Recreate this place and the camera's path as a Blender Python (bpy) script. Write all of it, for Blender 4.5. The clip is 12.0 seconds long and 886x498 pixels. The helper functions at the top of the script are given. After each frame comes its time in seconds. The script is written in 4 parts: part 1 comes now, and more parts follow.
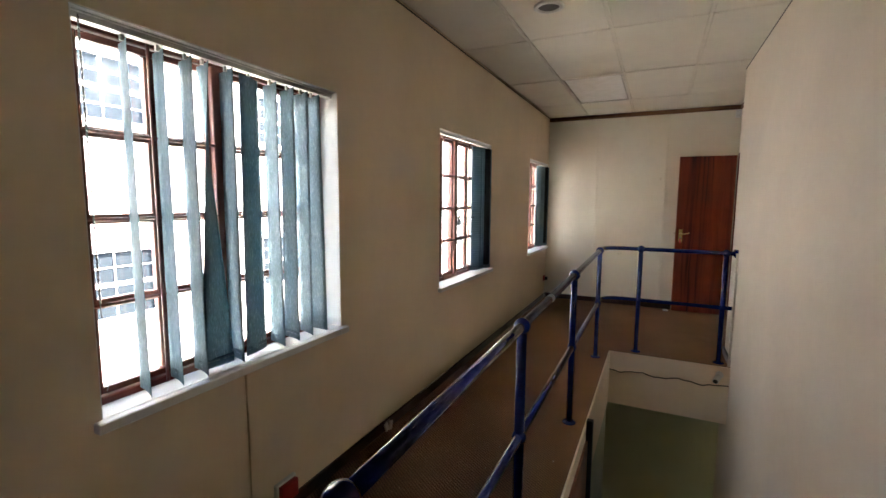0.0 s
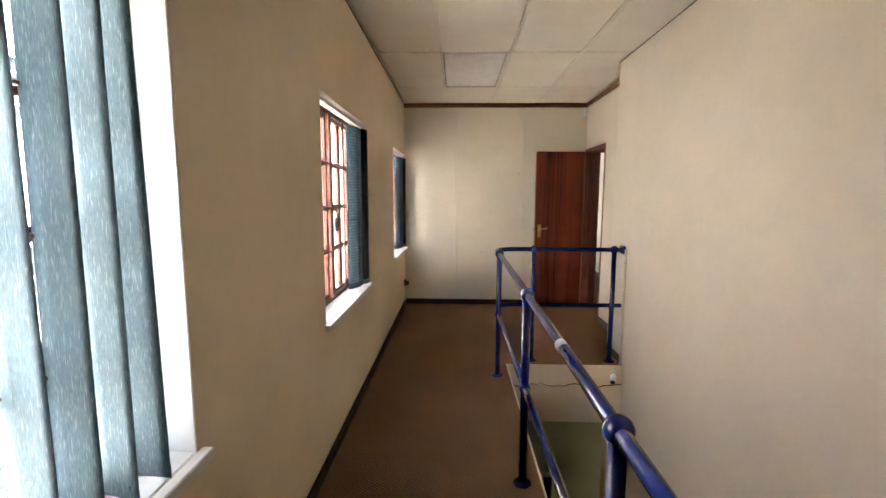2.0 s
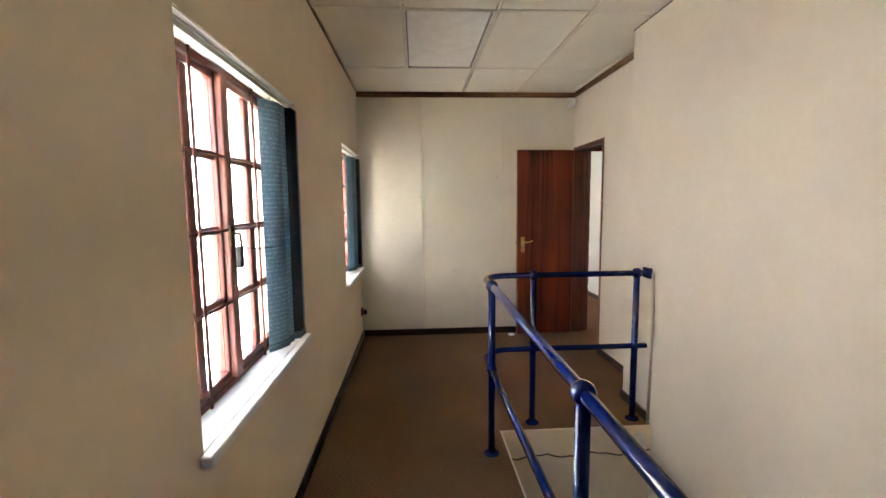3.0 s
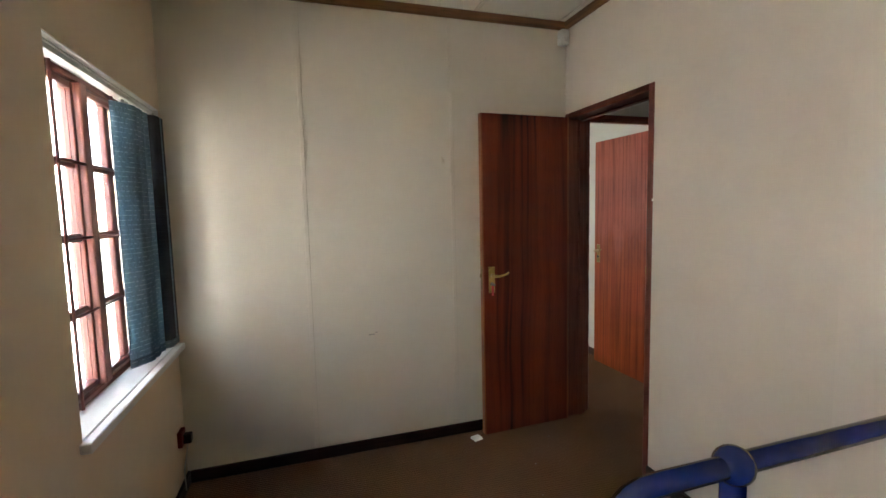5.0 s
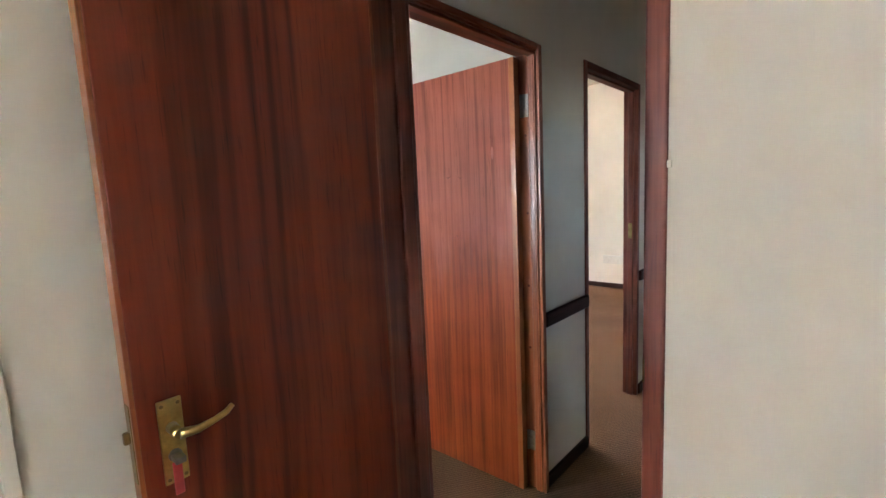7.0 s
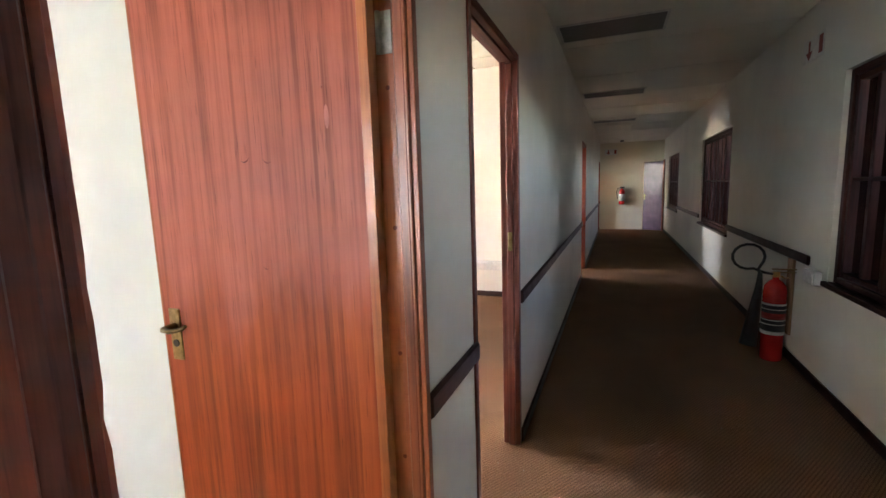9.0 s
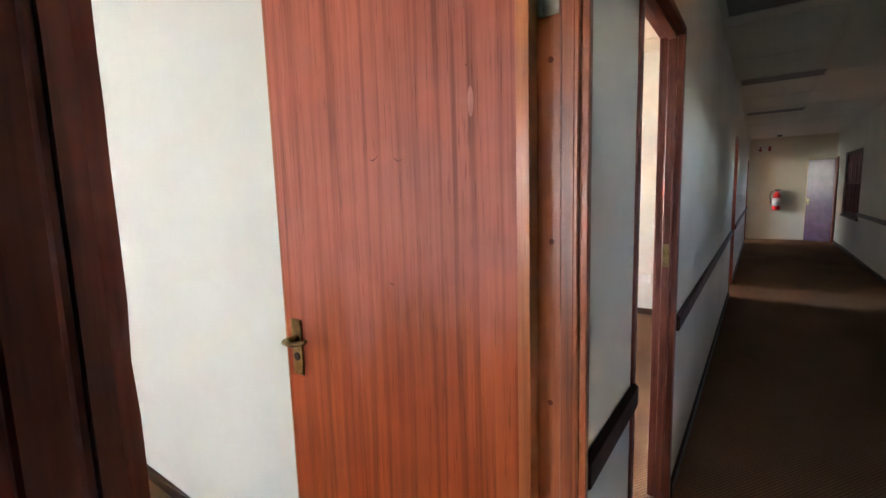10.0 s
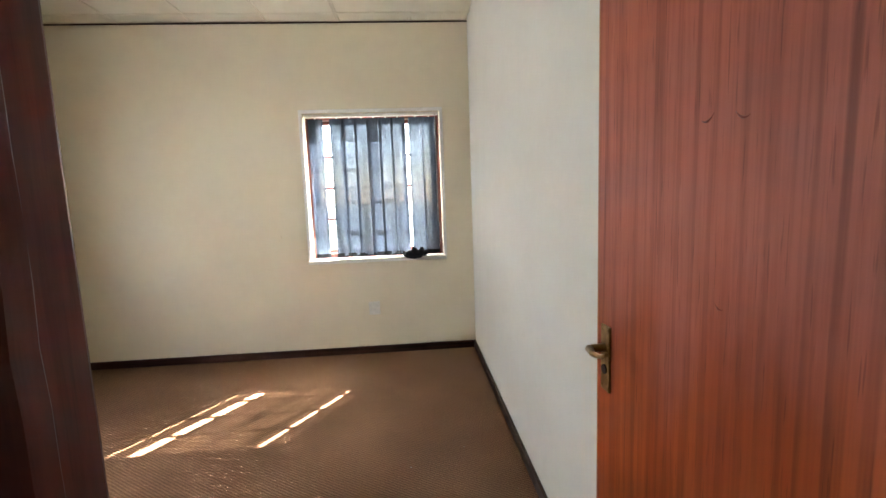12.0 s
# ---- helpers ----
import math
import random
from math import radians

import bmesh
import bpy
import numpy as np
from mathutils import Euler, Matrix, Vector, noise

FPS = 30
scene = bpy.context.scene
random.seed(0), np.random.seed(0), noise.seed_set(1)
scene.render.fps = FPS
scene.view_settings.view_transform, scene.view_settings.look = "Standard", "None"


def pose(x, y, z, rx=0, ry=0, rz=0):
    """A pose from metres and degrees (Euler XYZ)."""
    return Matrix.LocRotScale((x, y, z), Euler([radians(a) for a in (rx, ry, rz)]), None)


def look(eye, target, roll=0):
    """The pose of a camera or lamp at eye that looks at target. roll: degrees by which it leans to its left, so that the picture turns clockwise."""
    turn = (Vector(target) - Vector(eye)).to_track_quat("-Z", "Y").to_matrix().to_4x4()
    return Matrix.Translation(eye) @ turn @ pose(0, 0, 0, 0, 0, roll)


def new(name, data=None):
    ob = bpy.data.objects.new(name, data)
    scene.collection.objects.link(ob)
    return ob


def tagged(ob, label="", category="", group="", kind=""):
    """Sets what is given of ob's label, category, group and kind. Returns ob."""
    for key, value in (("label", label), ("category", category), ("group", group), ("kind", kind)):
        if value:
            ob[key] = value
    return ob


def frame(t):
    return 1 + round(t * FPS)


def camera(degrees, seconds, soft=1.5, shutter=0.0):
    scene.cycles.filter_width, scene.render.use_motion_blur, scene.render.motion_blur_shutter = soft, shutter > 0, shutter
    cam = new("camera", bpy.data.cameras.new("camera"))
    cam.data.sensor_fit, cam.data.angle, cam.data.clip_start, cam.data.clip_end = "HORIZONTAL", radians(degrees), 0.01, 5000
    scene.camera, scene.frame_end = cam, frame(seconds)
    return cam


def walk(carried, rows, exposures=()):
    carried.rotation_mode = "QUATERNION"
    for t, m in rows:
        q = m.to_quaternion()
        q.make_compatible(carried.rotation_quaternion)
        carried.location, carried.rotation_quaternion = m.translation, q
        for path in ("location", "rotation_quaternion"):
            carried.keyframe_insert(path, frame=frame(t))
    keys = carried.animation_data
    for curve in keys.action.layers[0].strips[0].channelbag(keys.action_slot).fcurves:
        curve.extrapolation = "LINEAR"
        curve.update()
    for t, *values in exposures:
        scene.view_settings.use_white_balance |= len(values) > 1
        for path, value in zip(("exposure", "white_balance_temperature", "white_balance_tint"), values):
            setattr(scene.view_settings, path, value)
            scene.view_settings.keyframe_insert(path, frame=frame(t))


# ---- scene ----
cam = camera(90.2, 12.0)
PATH = [
    (0, (1.496, 0.249, 1.464), (0.632, 2.04, 1.245), 0.4),
    (0.5, (1.346, 0.302, 1.462), (0.662, 2.166, 1.228), 0.8),
    (1, (1.074, 0.352, 1.459), (0.638, 2.288, 1.212), 0.4),
    (1.5, (0.87, 0.636, 1.463), (0.632, 2.607, 1.217), 0.5),
    (2, (0.691, 1.006, 1.472), (0.633, 2.991, 1.234), 0.2),
    (2.5, (0.598, 1.501, 1.487), (0.643, 3.488, 1.266), -0.3),
    (3, (0.613, 2.057, 1.491), (0.734, 4.043, 1.282), -0.6),
    (3.5, (0.597, 2.637, 1.48), (0.777, 4.62, 1.296), -1.0),
    (3.7, (0.619, 2.842, 1.471), (0.815, 4.825, 1.296), -1.1),
    (5.3, (0.722, 4.615, 1.471), (1.417, 6.482, 1.281), -1.9),
    (5.5, (0.82, 4.791, 1.48), (1.579, 6.631, 1.281), -2.4),
    (6, (0.961, 5.27, 1.483), (1.963, 6.987, 1.268), -2.5),
    (6.5, (1.273, 5.626, 1.478), (2.512, 7.18, 1.25), -2.5),
    (7, (1.563, 5.94, 1.458), (3.03, 7.279, 1.218), -2.6),
    (7.5, (1.806, 6.142, 1.468), (3.437, 7.272, 1.214), -2.2),
    (7.7, (1.898, 6.187, 1.458), (3.579, 7.24, 1.197), -1.9),
    (9.3, (2.369, 6.559, 1.458), (4.221, 7.271, 1.185), -1.9),
    (9.5, (2.399, 6.606, 1.466), (4.209, 7.414, 1.202), -1.8),
    (10, (2.492, 6.683, 1.461), (4.104, 7.84, 1.215), -1.7),
    (10.3, (2.563, 6.69, 1.44), (3.995, 8.065, 1.209), -2.0),
    (10.5, (2.611, 6.699, 1.447), (3.906, 8.206, 1.222), -1.3),
    (11, (2.651, 6.702, 1.446), (3.57, 8.464, 1.216), -1.3),
    (11.5, (2.723, 6.739, 1.45), (3.237, 8.657, 1.209), -1.8),
    (12, (2.787, 6.745, 1.446), (2.927, 8.725, 1.201), -2.1),
]
EXPOSURES = [(0, 5.2, 6800, 17), (1.0, 5.35, 6850, 17), (1.5, 5.5, 6850, 17), (2.0, 5.75, 7050, 17), (2.5, 5.8, 7000, 16), (3.0, 5.7, 6700, 14), (3.5, 5.1, 6700, 18), (5.5, 5.2, 6300, 12),
             (6.5, 5.75, 6000, 10), (7.0, 5.85, 6000, 11), (7.7, 6.0, 6100, 15), (9.5, 6.35, 6250, 14), (10.0, 6.05, 6150, 14), (10.5, 5.75, 6200, 15), (11.0, 5.4, 6250, 15), (12.0, 5.3, 6450, 14)]
walk(cam, [(t, look(eye, target, roll)) for t, eye, target, roll in PATH], EXPOSURES)

# ---- light ----
SUN_AZ, SUN_EL = radians(32), radians(47)      # azimuth from +Y towards +X
world = bpy.data.worlds.new("world")
scene.world = world
world.use_nodes = True
wn = world.node_tree
sky = wn.nodes.new("ShaderNodeTexSky")
sky.sky_type, sky.sun_disc = "NISHITA", False
sky.sun_elevation, sky.sun_rotation = SUN_EL, SUN_AZ
wn.links.new(sky.outputs["Color"], wn.nodes["Background"].inputs["Color"])
wn.nodes["Background"].inputs["Strength"].default_value = 0.15
sun = new("sun", bpy.data.lights.new("sun", "SUN"))
sun.data.energy, sun.data.angle, sun.data.color = 5.0, radians(0.5), (1.0, 0.94, 0.86)
sun.matrix_world = look((0, 0, 30), (-math.sin(SUN_AZ) * math.cos(SUN_EL), -math.cos(SUN_AZ) * math.cos(SUN_EL), 30 - math.sin(SUN_EL)))


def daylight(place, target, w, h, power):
    """An added area lamp that stands in for the sky's light in the opening of a window."""
    lamp = new("added_window_light", bpy.data.lights.new("added_window_light", "AREA"))
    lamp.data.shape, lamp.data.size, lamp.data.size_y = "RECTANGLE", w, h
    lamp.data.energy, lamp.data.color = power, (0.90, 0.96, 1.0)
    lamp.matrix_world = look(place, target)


daylight((-0.15, 8.95, 1.45), (1, 8.95, 1.40), 1.2, 1.2, 0.31)       # office, added lamp at an unseen west window
daylight((5.25, 10.74, 1.54), (5.25, 9, 1.4), 1.2, 1.2, 0.25)        # second room, added lamp at an unseen window
daylight((9.85, 10.74, 1.54), (9.85, 9, 1.4), 1.2, 1.2, 0.27)        # third room, added lamp at an unseen window
daylight((15.55, 10.74, 1.54), (16.4, 7.0, 1.0), 1.2, 1.2, 0.5)        # last room, added lamp at an unseen window


# ---- materials ----
def nodes_of(name):
    m = bpy.data.materials.new(name)
    m.use_nodes = True
    t = m.node_tree
    return m, t, t.nodes["Principled BSDF"]


def node(t, kind, **values):
    n = t.nodes.new(kind)
    for key, value in values.items():
        n.inputs[key].default_value = value
    return n


def coords(t, scale=(1, 1, 1)):
    c = t.nodes.new("ShaderNodeTexCoord")
    m = node(t, "ShaderNodeMapping", Scale=scale)
    t.links.new(c.outputs["Object"], m.inputs["Vector"])
    return m.outputs["Vector"]


def noise_tex(t, scale, detail=4.0, stretch=(1, 1, 1), rough=0.55):
    n = node(t, "ShaderNodeTexNoise", Scale=scale, Detail=detail, Roughness=rough)
    t.links.new(coords(t, stretch), n.inputs["Vector"])
    return n.outputs["Fac"]


def ramp(t, fac, *stops):
    r = t.nodes.new("ShaderNodeValToRGB")
    e = r.color_ramp.elements
    while len(e) < len(stops):
        e.new(0.5)
    for el, (pos, col) in zip(e, stops):
        el.position, el.color = pos, (*col, 1)
    t.links.new(fac, r.inputs["Fac"])
    return r.outputs["Color"]


def mixed(t, kind, fac, a, b):
    m = t.nodes.new("ShaderNodeMix")
    m.data_type, m.blend_type = "RGBA", kind
    for sock, v in ((m.inputs["Factor"], fac), (m.inputs["A"], a), (m.inputs["B"], b)):
        if isinstance(v, (int, float)):
            sock.default_value = v
        elif isinstance(v, tuple):
            sock.default_value = (*v, 1)
        else:
            t.links.new(v, sock)
    return m.outputs["Result"]


def bumped(t, p, height, strength, distance=0.002):
    b = node(t, "ShaderNodeBump", Strength=strength, Distance=distance)
    t.links.new(height, b.inputs["Height"])
    t.links.new(b.outputs["Normal"], p.inputs["Normal"])


def tone(c, k):
    return tuple(min(1, v * k) for v in c)


def plaster(name, c, stain=0.10, rough=0.75, bump=0.12):
    """Painted plaster: roller texture, faint uneven patches and a few scuffs."""
    m, t, p = nodes_of(name)
    big = ramp(t, noise_tex(t, 1.3, 5), (0.3, tone(c, 1 - stain)), (0.7, tone(c, 1.02)))
    fine = ramp(t, noise_tex(t, 14, 5), (0.3, (0.975, 0.975, 0.97)), (0.7, (1, 1, 1)))
    scuff = ramp(t, noise_tex(t, 7, 6, (1, 1, 0.5), 0.7), (0.22, (0.78, 0.74, 0.66)), (0.31, (1, 1, 1)))
    col = mixed(t, "MULTIPLY", 1.0, mixed(t, "MULTIPLY", 1.0, big, fine), scuff)
    t.links.new(col, p.inputs["Base Color"])
    p.inputs["Roughness"].default_value = rough
    bumped(t, p, noise_tex(t, 220, 3), bump, 0.0008)
    return m


def timber(name, dark, light, rough=0.35, along="z", coat=0.25, broad=9.0, shine=0.35, streak=0.72, figured=30.0, length=0.5, deep=0.45):
    """Varnished wood with the grain along one axis."""
    m, t, p = nodes_of(name)
    s = {"x": (0.045, 1, 1), "y": (1, 0.045, 1), "z": (1, 1, 0.045)}[along]
    grain = ramp(t, noise_tex(t, 55, 6, s, 0.65), (0.3, dark), (0.72, light))
    band = ramp(t, noise_tex(t, broad, 3, tuple(v * (0.5 if v < 1 else 1) for v in s)), (0.34, (streak, streak * 0.9, streak * 0.88)), (0.56, (1, 1, 1)))
    figure = ramp(t, noise_tex(t, figured, 3, tuple(v * (length if v < 1 else 1) for v in s), 0.5), (0.53, (1, 1, 1)), (0.72, (deep, deep * 0.86, deep * 0.88)))
    wear = ramp(t, noise_tex(t, 3.0, 5), (0.35, (0.80, 0.76, 0.76)), (0.6, (1, 1, 1)))
    pores = ramp(t, noise_tex(t, 210, 2, s), (0.3, (0.6, 0.55, 0.55)), (0.45, (1, 1, 1)))
    col = mixed(t, "MULTIPLY", 1.0, mixed(t, "MULTIPLY", 1.0, grain, band), mixed(t, "MULTIPLY", 0.6, wear, pores))
    col = mixed(t, "MULTIPLY", 0.9, col, figure)
    t.links.new(col, p.inputs["Base Color"])
    rr = t.nodes.new("ShaderNodeMapRange")
    for key, v in (("To Min", rough - 0.08), ("To Max", rough + 0.16)):
        rr.inputs[key].default_value = v
    t.links.new(noise_tex(t, 12, 5), rr.inputs["Value"])
    t.links.new(rr.outputs["Result"], p.inputs["Roughness"])
    p.inputs["Coat Weight"].default_value, p.inputs["Coat Roughness"].default_value = coat, 0.3
    p.inputs["Specular IOR Level"].default_value = shine
    bumped(t, p, noise_tex(t, 120, 3, s), 0.12, 0.001)
    return m


def veneer(name, dark, light, figure=0.35, rough=0.42, shine=0.35, sheen_wear=None, spread=26.0, wander=0.10, tick=0.6):
    """Flush mahogany door veneer: wandering dark ribbons, short pores; sheen_wear: paler, duller above an uneven line,
    a painted gloss reflection with bleached varnish.
    """
    m, t, p = nodes_of(name)

    def calc(op, a, b):
        n = t.nodes.new("ShaderNodeMath")
        n.operation = op
        for sock, v in zip(n.inputs, (a, b)):
            if isinstance(v, (int, float)):
                sock.default_value = v
            else:
                t.links.new(v, sock)
        return n.outputs[0]

    c = t.nodes.new("ShaderNodeTexCoord")
    sp = t.nodes.new("ShaderNodeSeparateXYZ")
    t.links.new(c.outputs["Object"], sp.inputs[0])
    drift = calc("MULTIPLY", calc("SUBTRACT", noise_tex(t, 1.3, 2, (1, 1, 0.5)), 0.5), wander)
    flat = t.nodes.new("ShaderNodeCombineXYZ")
    t.links.new(calc("ADD", sp.outputs["X"], drift), flat.inputs["X"])
    t.links.new(calc("MULTIPLY", sp.outputs["Z"], 0.016), flat.inputs["Z"])

    def ribbons(scale, detail):
        n = node(t, "ShaderNodeTexNoise", Scale=scale, Detail=detail, Roughness=0.55)
        t.links.new(flat.outputs[0], n.inputs["Vector"])
        return n.outputs["Fac"]

    base = ramp(t, ribbons(spread * 0.45, 4), (0.30, dark), (0.70, light))
    lines = ramp(t, ribbons(spread, 2), (0.37, (figure, figure * 0.86, figure * 0.84)), (0.44, tone((1, 0.96, 0.94), 0.8)), (0.51, (1, 1, 1)))
    some = ramp(t, noise_tex(t, 4.0, 3, (1, 1, 0.3)), (0.36, (0.45, 0.45, 0.45)), (0.58, (1, 1, 1)))
    fine = ramp(t, noise_tex(t, 130, 4, (1, 1, 0.03), 0.6), (0.3, (0.84, 0.79, 0.77)), (0.58, (1, 1, 1)))
    ticks = ramp(t, noise_tex(t, 190, 2, (1, 1, 0.045)), (0.30, (0.45, 0.38, 0.38)), (0.38, (1, 1, 1)))
    wear = ramp(t, noise_tex(t, 3.0, 5), (0.33, (0.80, 0.77, 0.77)), (0.62, (1, 1, 1)))
    rr = t.nodes.new("ShaderNodeMapRange")
    for key, v in (("To Min", rough - 0.07), ("To Max", rough + 0.13)):
        rr.inputs[key].default_value = v
    t.links.new(noise_tex(t, 9, 5), rr.inputs["Value"])
    gloss = rr.outputs["Result"]
    # Paler top: reflected sheen put into the colour, along with worn varnish.
    if sheen_wear:
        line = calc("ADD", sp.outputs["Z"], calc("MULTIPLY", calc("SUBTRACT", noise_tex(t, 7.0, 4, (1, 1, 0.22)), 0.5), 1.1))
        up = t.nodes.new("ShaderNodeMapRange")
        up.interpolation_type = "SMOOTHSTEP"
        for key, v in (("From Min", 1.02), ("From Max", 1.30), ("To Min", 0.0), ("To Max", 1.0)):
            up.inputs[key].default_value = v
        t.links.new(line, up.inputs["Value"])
        base = mixed(t, "MIX", up.outputs["Result"], base, sheen_wear)
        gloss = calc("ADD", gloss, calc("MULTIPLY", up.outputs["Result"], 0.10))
    col = mixed(t, "MULTIPLY", some, base, lines)
    col = mixed(t, "MULTIPLY", 1.0, mixed(t, "MULTIPLY", 1.0, col, fine), mixed(t, "MULTIPLY", tick, wear, ticks))
    t.links.new(col, p.inputs["Base Color"])
    t.links.new(gloss, p.inputs["Roughness"])
    p.inputs["Specular IOR Level"].default_value = shine
    bumped(t, p, noise_tex(t, 150, 3, (1, 1, 0.04)), 0.15, 0.001)
    return m


def coated(name, c, rough=0.4, metal=0.0, var=0.15, bump=0.1, scale=30.0, coat=0.0, shine=0.5):
    m, t, p = nodes_of(name)
    col = ramp(t, noise_tex(t, scale, 5), (0.3, tone(c, 1 - var)), (0.7, tone(c, 1 + var * 0.4)))
    dust = ramp(t, noise_tex(t, scale / 7, 4), (0.3, (0.88, 0.87, 0.86)), (0.6, (1, 1, 1)))
    t.links.new(mixed(t, "MULTIPLY", 1.0, col, dust), p.inputs["Base Color"])
    p.inputs["Roughness"].default_value, p.inputs["Metallic"].default_value = rough, metal
    p.inputs["Coat Weight"].default_value, p.inputs["Specular IOR Level"].default_value = coat, shine
    bumped(t, p, noise_tex(t, scale * 5, 3), bump, 0.001)
    return m


def carpet(name, c):
    """Ribbed loop-pile carpet with worn, paler patches."""
    m, t, p = nodes_of(name)
    wave = node(t, "ShaderNodeTexWave", Scale=22.0, Distortion=3.2, Detail=3.0)
    wave.inputs["Detail Scale"].default_value = 9.0
    wave.bands_direction = "DIAGONAL"
    t.links.new(coords(t, (1, 1.5, 1)), wave.inputs["Vector"])
    pile = noise_tex(t, 190, 3)
    worn = ramp(t, noise_tex(t, 1.4, 5), (0.32, tone(c, 0.8)), (0.7, tone(c, 1.12)))
    loops = ramp(t, pile, (0.36, (0.42, 0.39, 0.37)), (0.62, (1.08, 1.08, 1.08)))
    ribs = ramp(t, wave.outputs["Fac"], (0.1, (0.62, 0.60, 0.58)), (0.6, (1, 1, 1)))
    lint = ramp(t, noise_tex(t, 38, 2), (0.755, (0, 0, 0)), (0.77, (1, 1, 1)))
    col = mixed(t, "MULTIPLY", 1.0, mixed(t, "MULTIPLY", 1.0, worn, loops), ribs)
    col = mixed(t, "MIX", lint, col, (0.5, 0.46, 0.4))
    t.links.new(col, p.inputs["Base Color"])
    p.inputs["Roughness"].default_value = 0.95
    p.inputs["Specular IOR Level"].default_value = 0.15
    add = t.nodes.new("ShaderNodeMath")
    t.links.new(wave.outputs["Fac"], add.inputs[0])
    t.links.new(pile, add.inputs[1])
    bumped(t, p, add.outputs[0], 0.6, 0.0025)
    return m


def fabric(name, c, fleck, through_light, dash=True):
    """Woven blind fabric with short flecks, that lets some light through."""
    m, t, p = nodes_of(name)
    weave = ramp(t, noise_tex(t, 260, 2, (1, 1, 0.25)), (0.3, tone(c, 0.75)), (0.7, tone(c, 1.15)))
    flecks = ramp(t, noise_tex(t, 60, 2, (0.9, 0.9, 5.0) if dash else (5, 5, 0.6), 0.4), (0.60, (0, 0, 0)), (0.66, (1, 1, 1)))
    if dash:
        lines = node(t, "ShaderNodeTexWave", Scale=15.0, Distortion=0.6)
        lines.bands_direction = "Z"
        t.links.new(coords(t), lines.inputs["Vector"])
        broken = ramp(t, noise_tex(t, 85, 1, (1, 1, 1.0), 0.4), (0.46, (0, 0, 0)), (0.52, (1, 1, 1)))
        flecks = mixed(t, "MULTIPLY", 1.0, ramp(t, lines.outputs["Fac"], (0.93, (0, 0, 0)), (0.97, (1, 1, 1))), broken)
    dust = ramp(t, noise_tex(t, 4, 4), (0.3, (0.8, 0.8, 0.8)), (0.65, (1, 1, 1)))
    col = mixed(t, "MULTIPLY", 1.0, mixed(t, "MIX", flecks, weave, fleck), dust)
    t.links.new(col, p.inputs["Base Color"])
    p.inputs["Roughness"].default_value = 0.9
    tr = t.nodes.new("ShaderNodeBsdfTranslucent")
    t.links.new(col, tr.inputs["Color"])
    mx = node(t, "ShaderNodeMixShader", Fac=through_light)
    t.links.new(p.outputs[0], mx.inputs[1])
    t.links.new(tr.outputs[0], mx.inputs[2])
    t.links.new(mx.outputs[0], t.nodes["Material Output"].inputs["Surface"])
    bumped(t, p, noise_tex(t, 300, 2, (1, 1, 0.3)), 0.2, 0.0008)
    return m


def sheer(name, c, opening):
    """Thin open weave: part of the light goes straight through."""
    m, t, p = nodes_of(name)
    t.links.new(ramp(t, noise_tex(t, 90, 3, (1, 1, 0.25)), (0.3, tone(c, 0.7)), (0.7, tone(c, 1.1))), p.inputs["Base Color"])
    p.inputs["Roughness"].default_value = 0.9
    clear = t.nodes.new("ShaderNodeBsdfTransparent")
    weave = ramp(t, noise_tex(t, 130, 2, (1, 1, 0.2)), (0.35, tone((1, 1, 1), opening * 0.5)), (0.65, tone((1, 1, 1), opening * 1.5)))
    tr = t.nodes.new("ShaderNodeBsdfTranslucent")
    tr.inputs["Color"].default_value = (*c, 1)
    half = node(t, "ShaderNodeMixShader", Fac=0.22)
    t.links.new(p.outputs[0], half.inputs[1])
    t.links.new(tr.outputs[0], half.inputs[2])
    mx = t.nodes.new("ShaderNodeMixShader")
    t.links.new(weave, mx.inputs["Fac"])
    t.links.new(half.outputs[0], mx.inputs[1])
    t.links.new(clear.outputs[0], mx.inputs[2])
    t.links.new(mx.outputs[0], t.nodes["Material Output"].inputs["Surface"])
    return m


def glazing(name, tint=(0.95, 0.98, 0.97)):
    m, t, p = nodes_of(name)
    p.inputs["Base Color"].default_value = (*tint, 1)
    p.inputs["Transmission Weight"].default_value, p.inputs["IOR"].default_value = 1.0, 1.45
    t.links.new(ramp(t, noise_tex(t, 3, 5), (0.4, (0.0, 0.0, 0.0)), (0.8, (0.06, 0.06, 0.06))), p.inputs["Roughness"])
    return m


CREAM = plaster("cream_paint", (0.82, 0.68, 0.51))
# Greyer cream; darkened in the colour to hold down window light on these walls.
CREAMDIM = plaster("dimmed_cream_paint", (0.63, 0.55, 0.445))
PALE = plaster("pale_cream_board", (0.80, 0.735, 0.60), 0.07, 0.6, 0.1)
GREYWHITE = plaster("grey_white_paint", (0.77, 0.735, 0.65), 0.14, 0.7)
ROOMPAINT = plaster("light_cream_paint", (0.74, 0.67, 0.52), 0.06)
# Off-white, darkened in the colour so the lit office wall stays below white.
ROOMDIM = plaster("dimmed_off_white_paint", (0.545, 0.54, 0.505), 0.06)
WHITE = plaster("white_paint", (0.80, 0.79, 0.76), 0.12, 0.5)
TILE = plaster("ceiling_board", (0.78, 0.735, 0.625), 0.10, 0.85, 0.5)
TBAR = coated("ceiling_bar_paint", (0.66, 0.63, 0.55), 0.5)
FACADE = plaster("white_render", (0.82, 0.81, 0.78), 0.1, 0.9, 0.5)
CARPET = carpet("brown_carpet", (0.29, 0.158, 0.086))
MAHOG = timber("mahogany_veneer", (0.27, 0.043, 0.017), (0.39, 0.073, 0.027), rough=0.40, coat=0.04, shine=0.32, broad=7.0, streak=0.7, figured=40.0, length=0.6, deep=0.42)
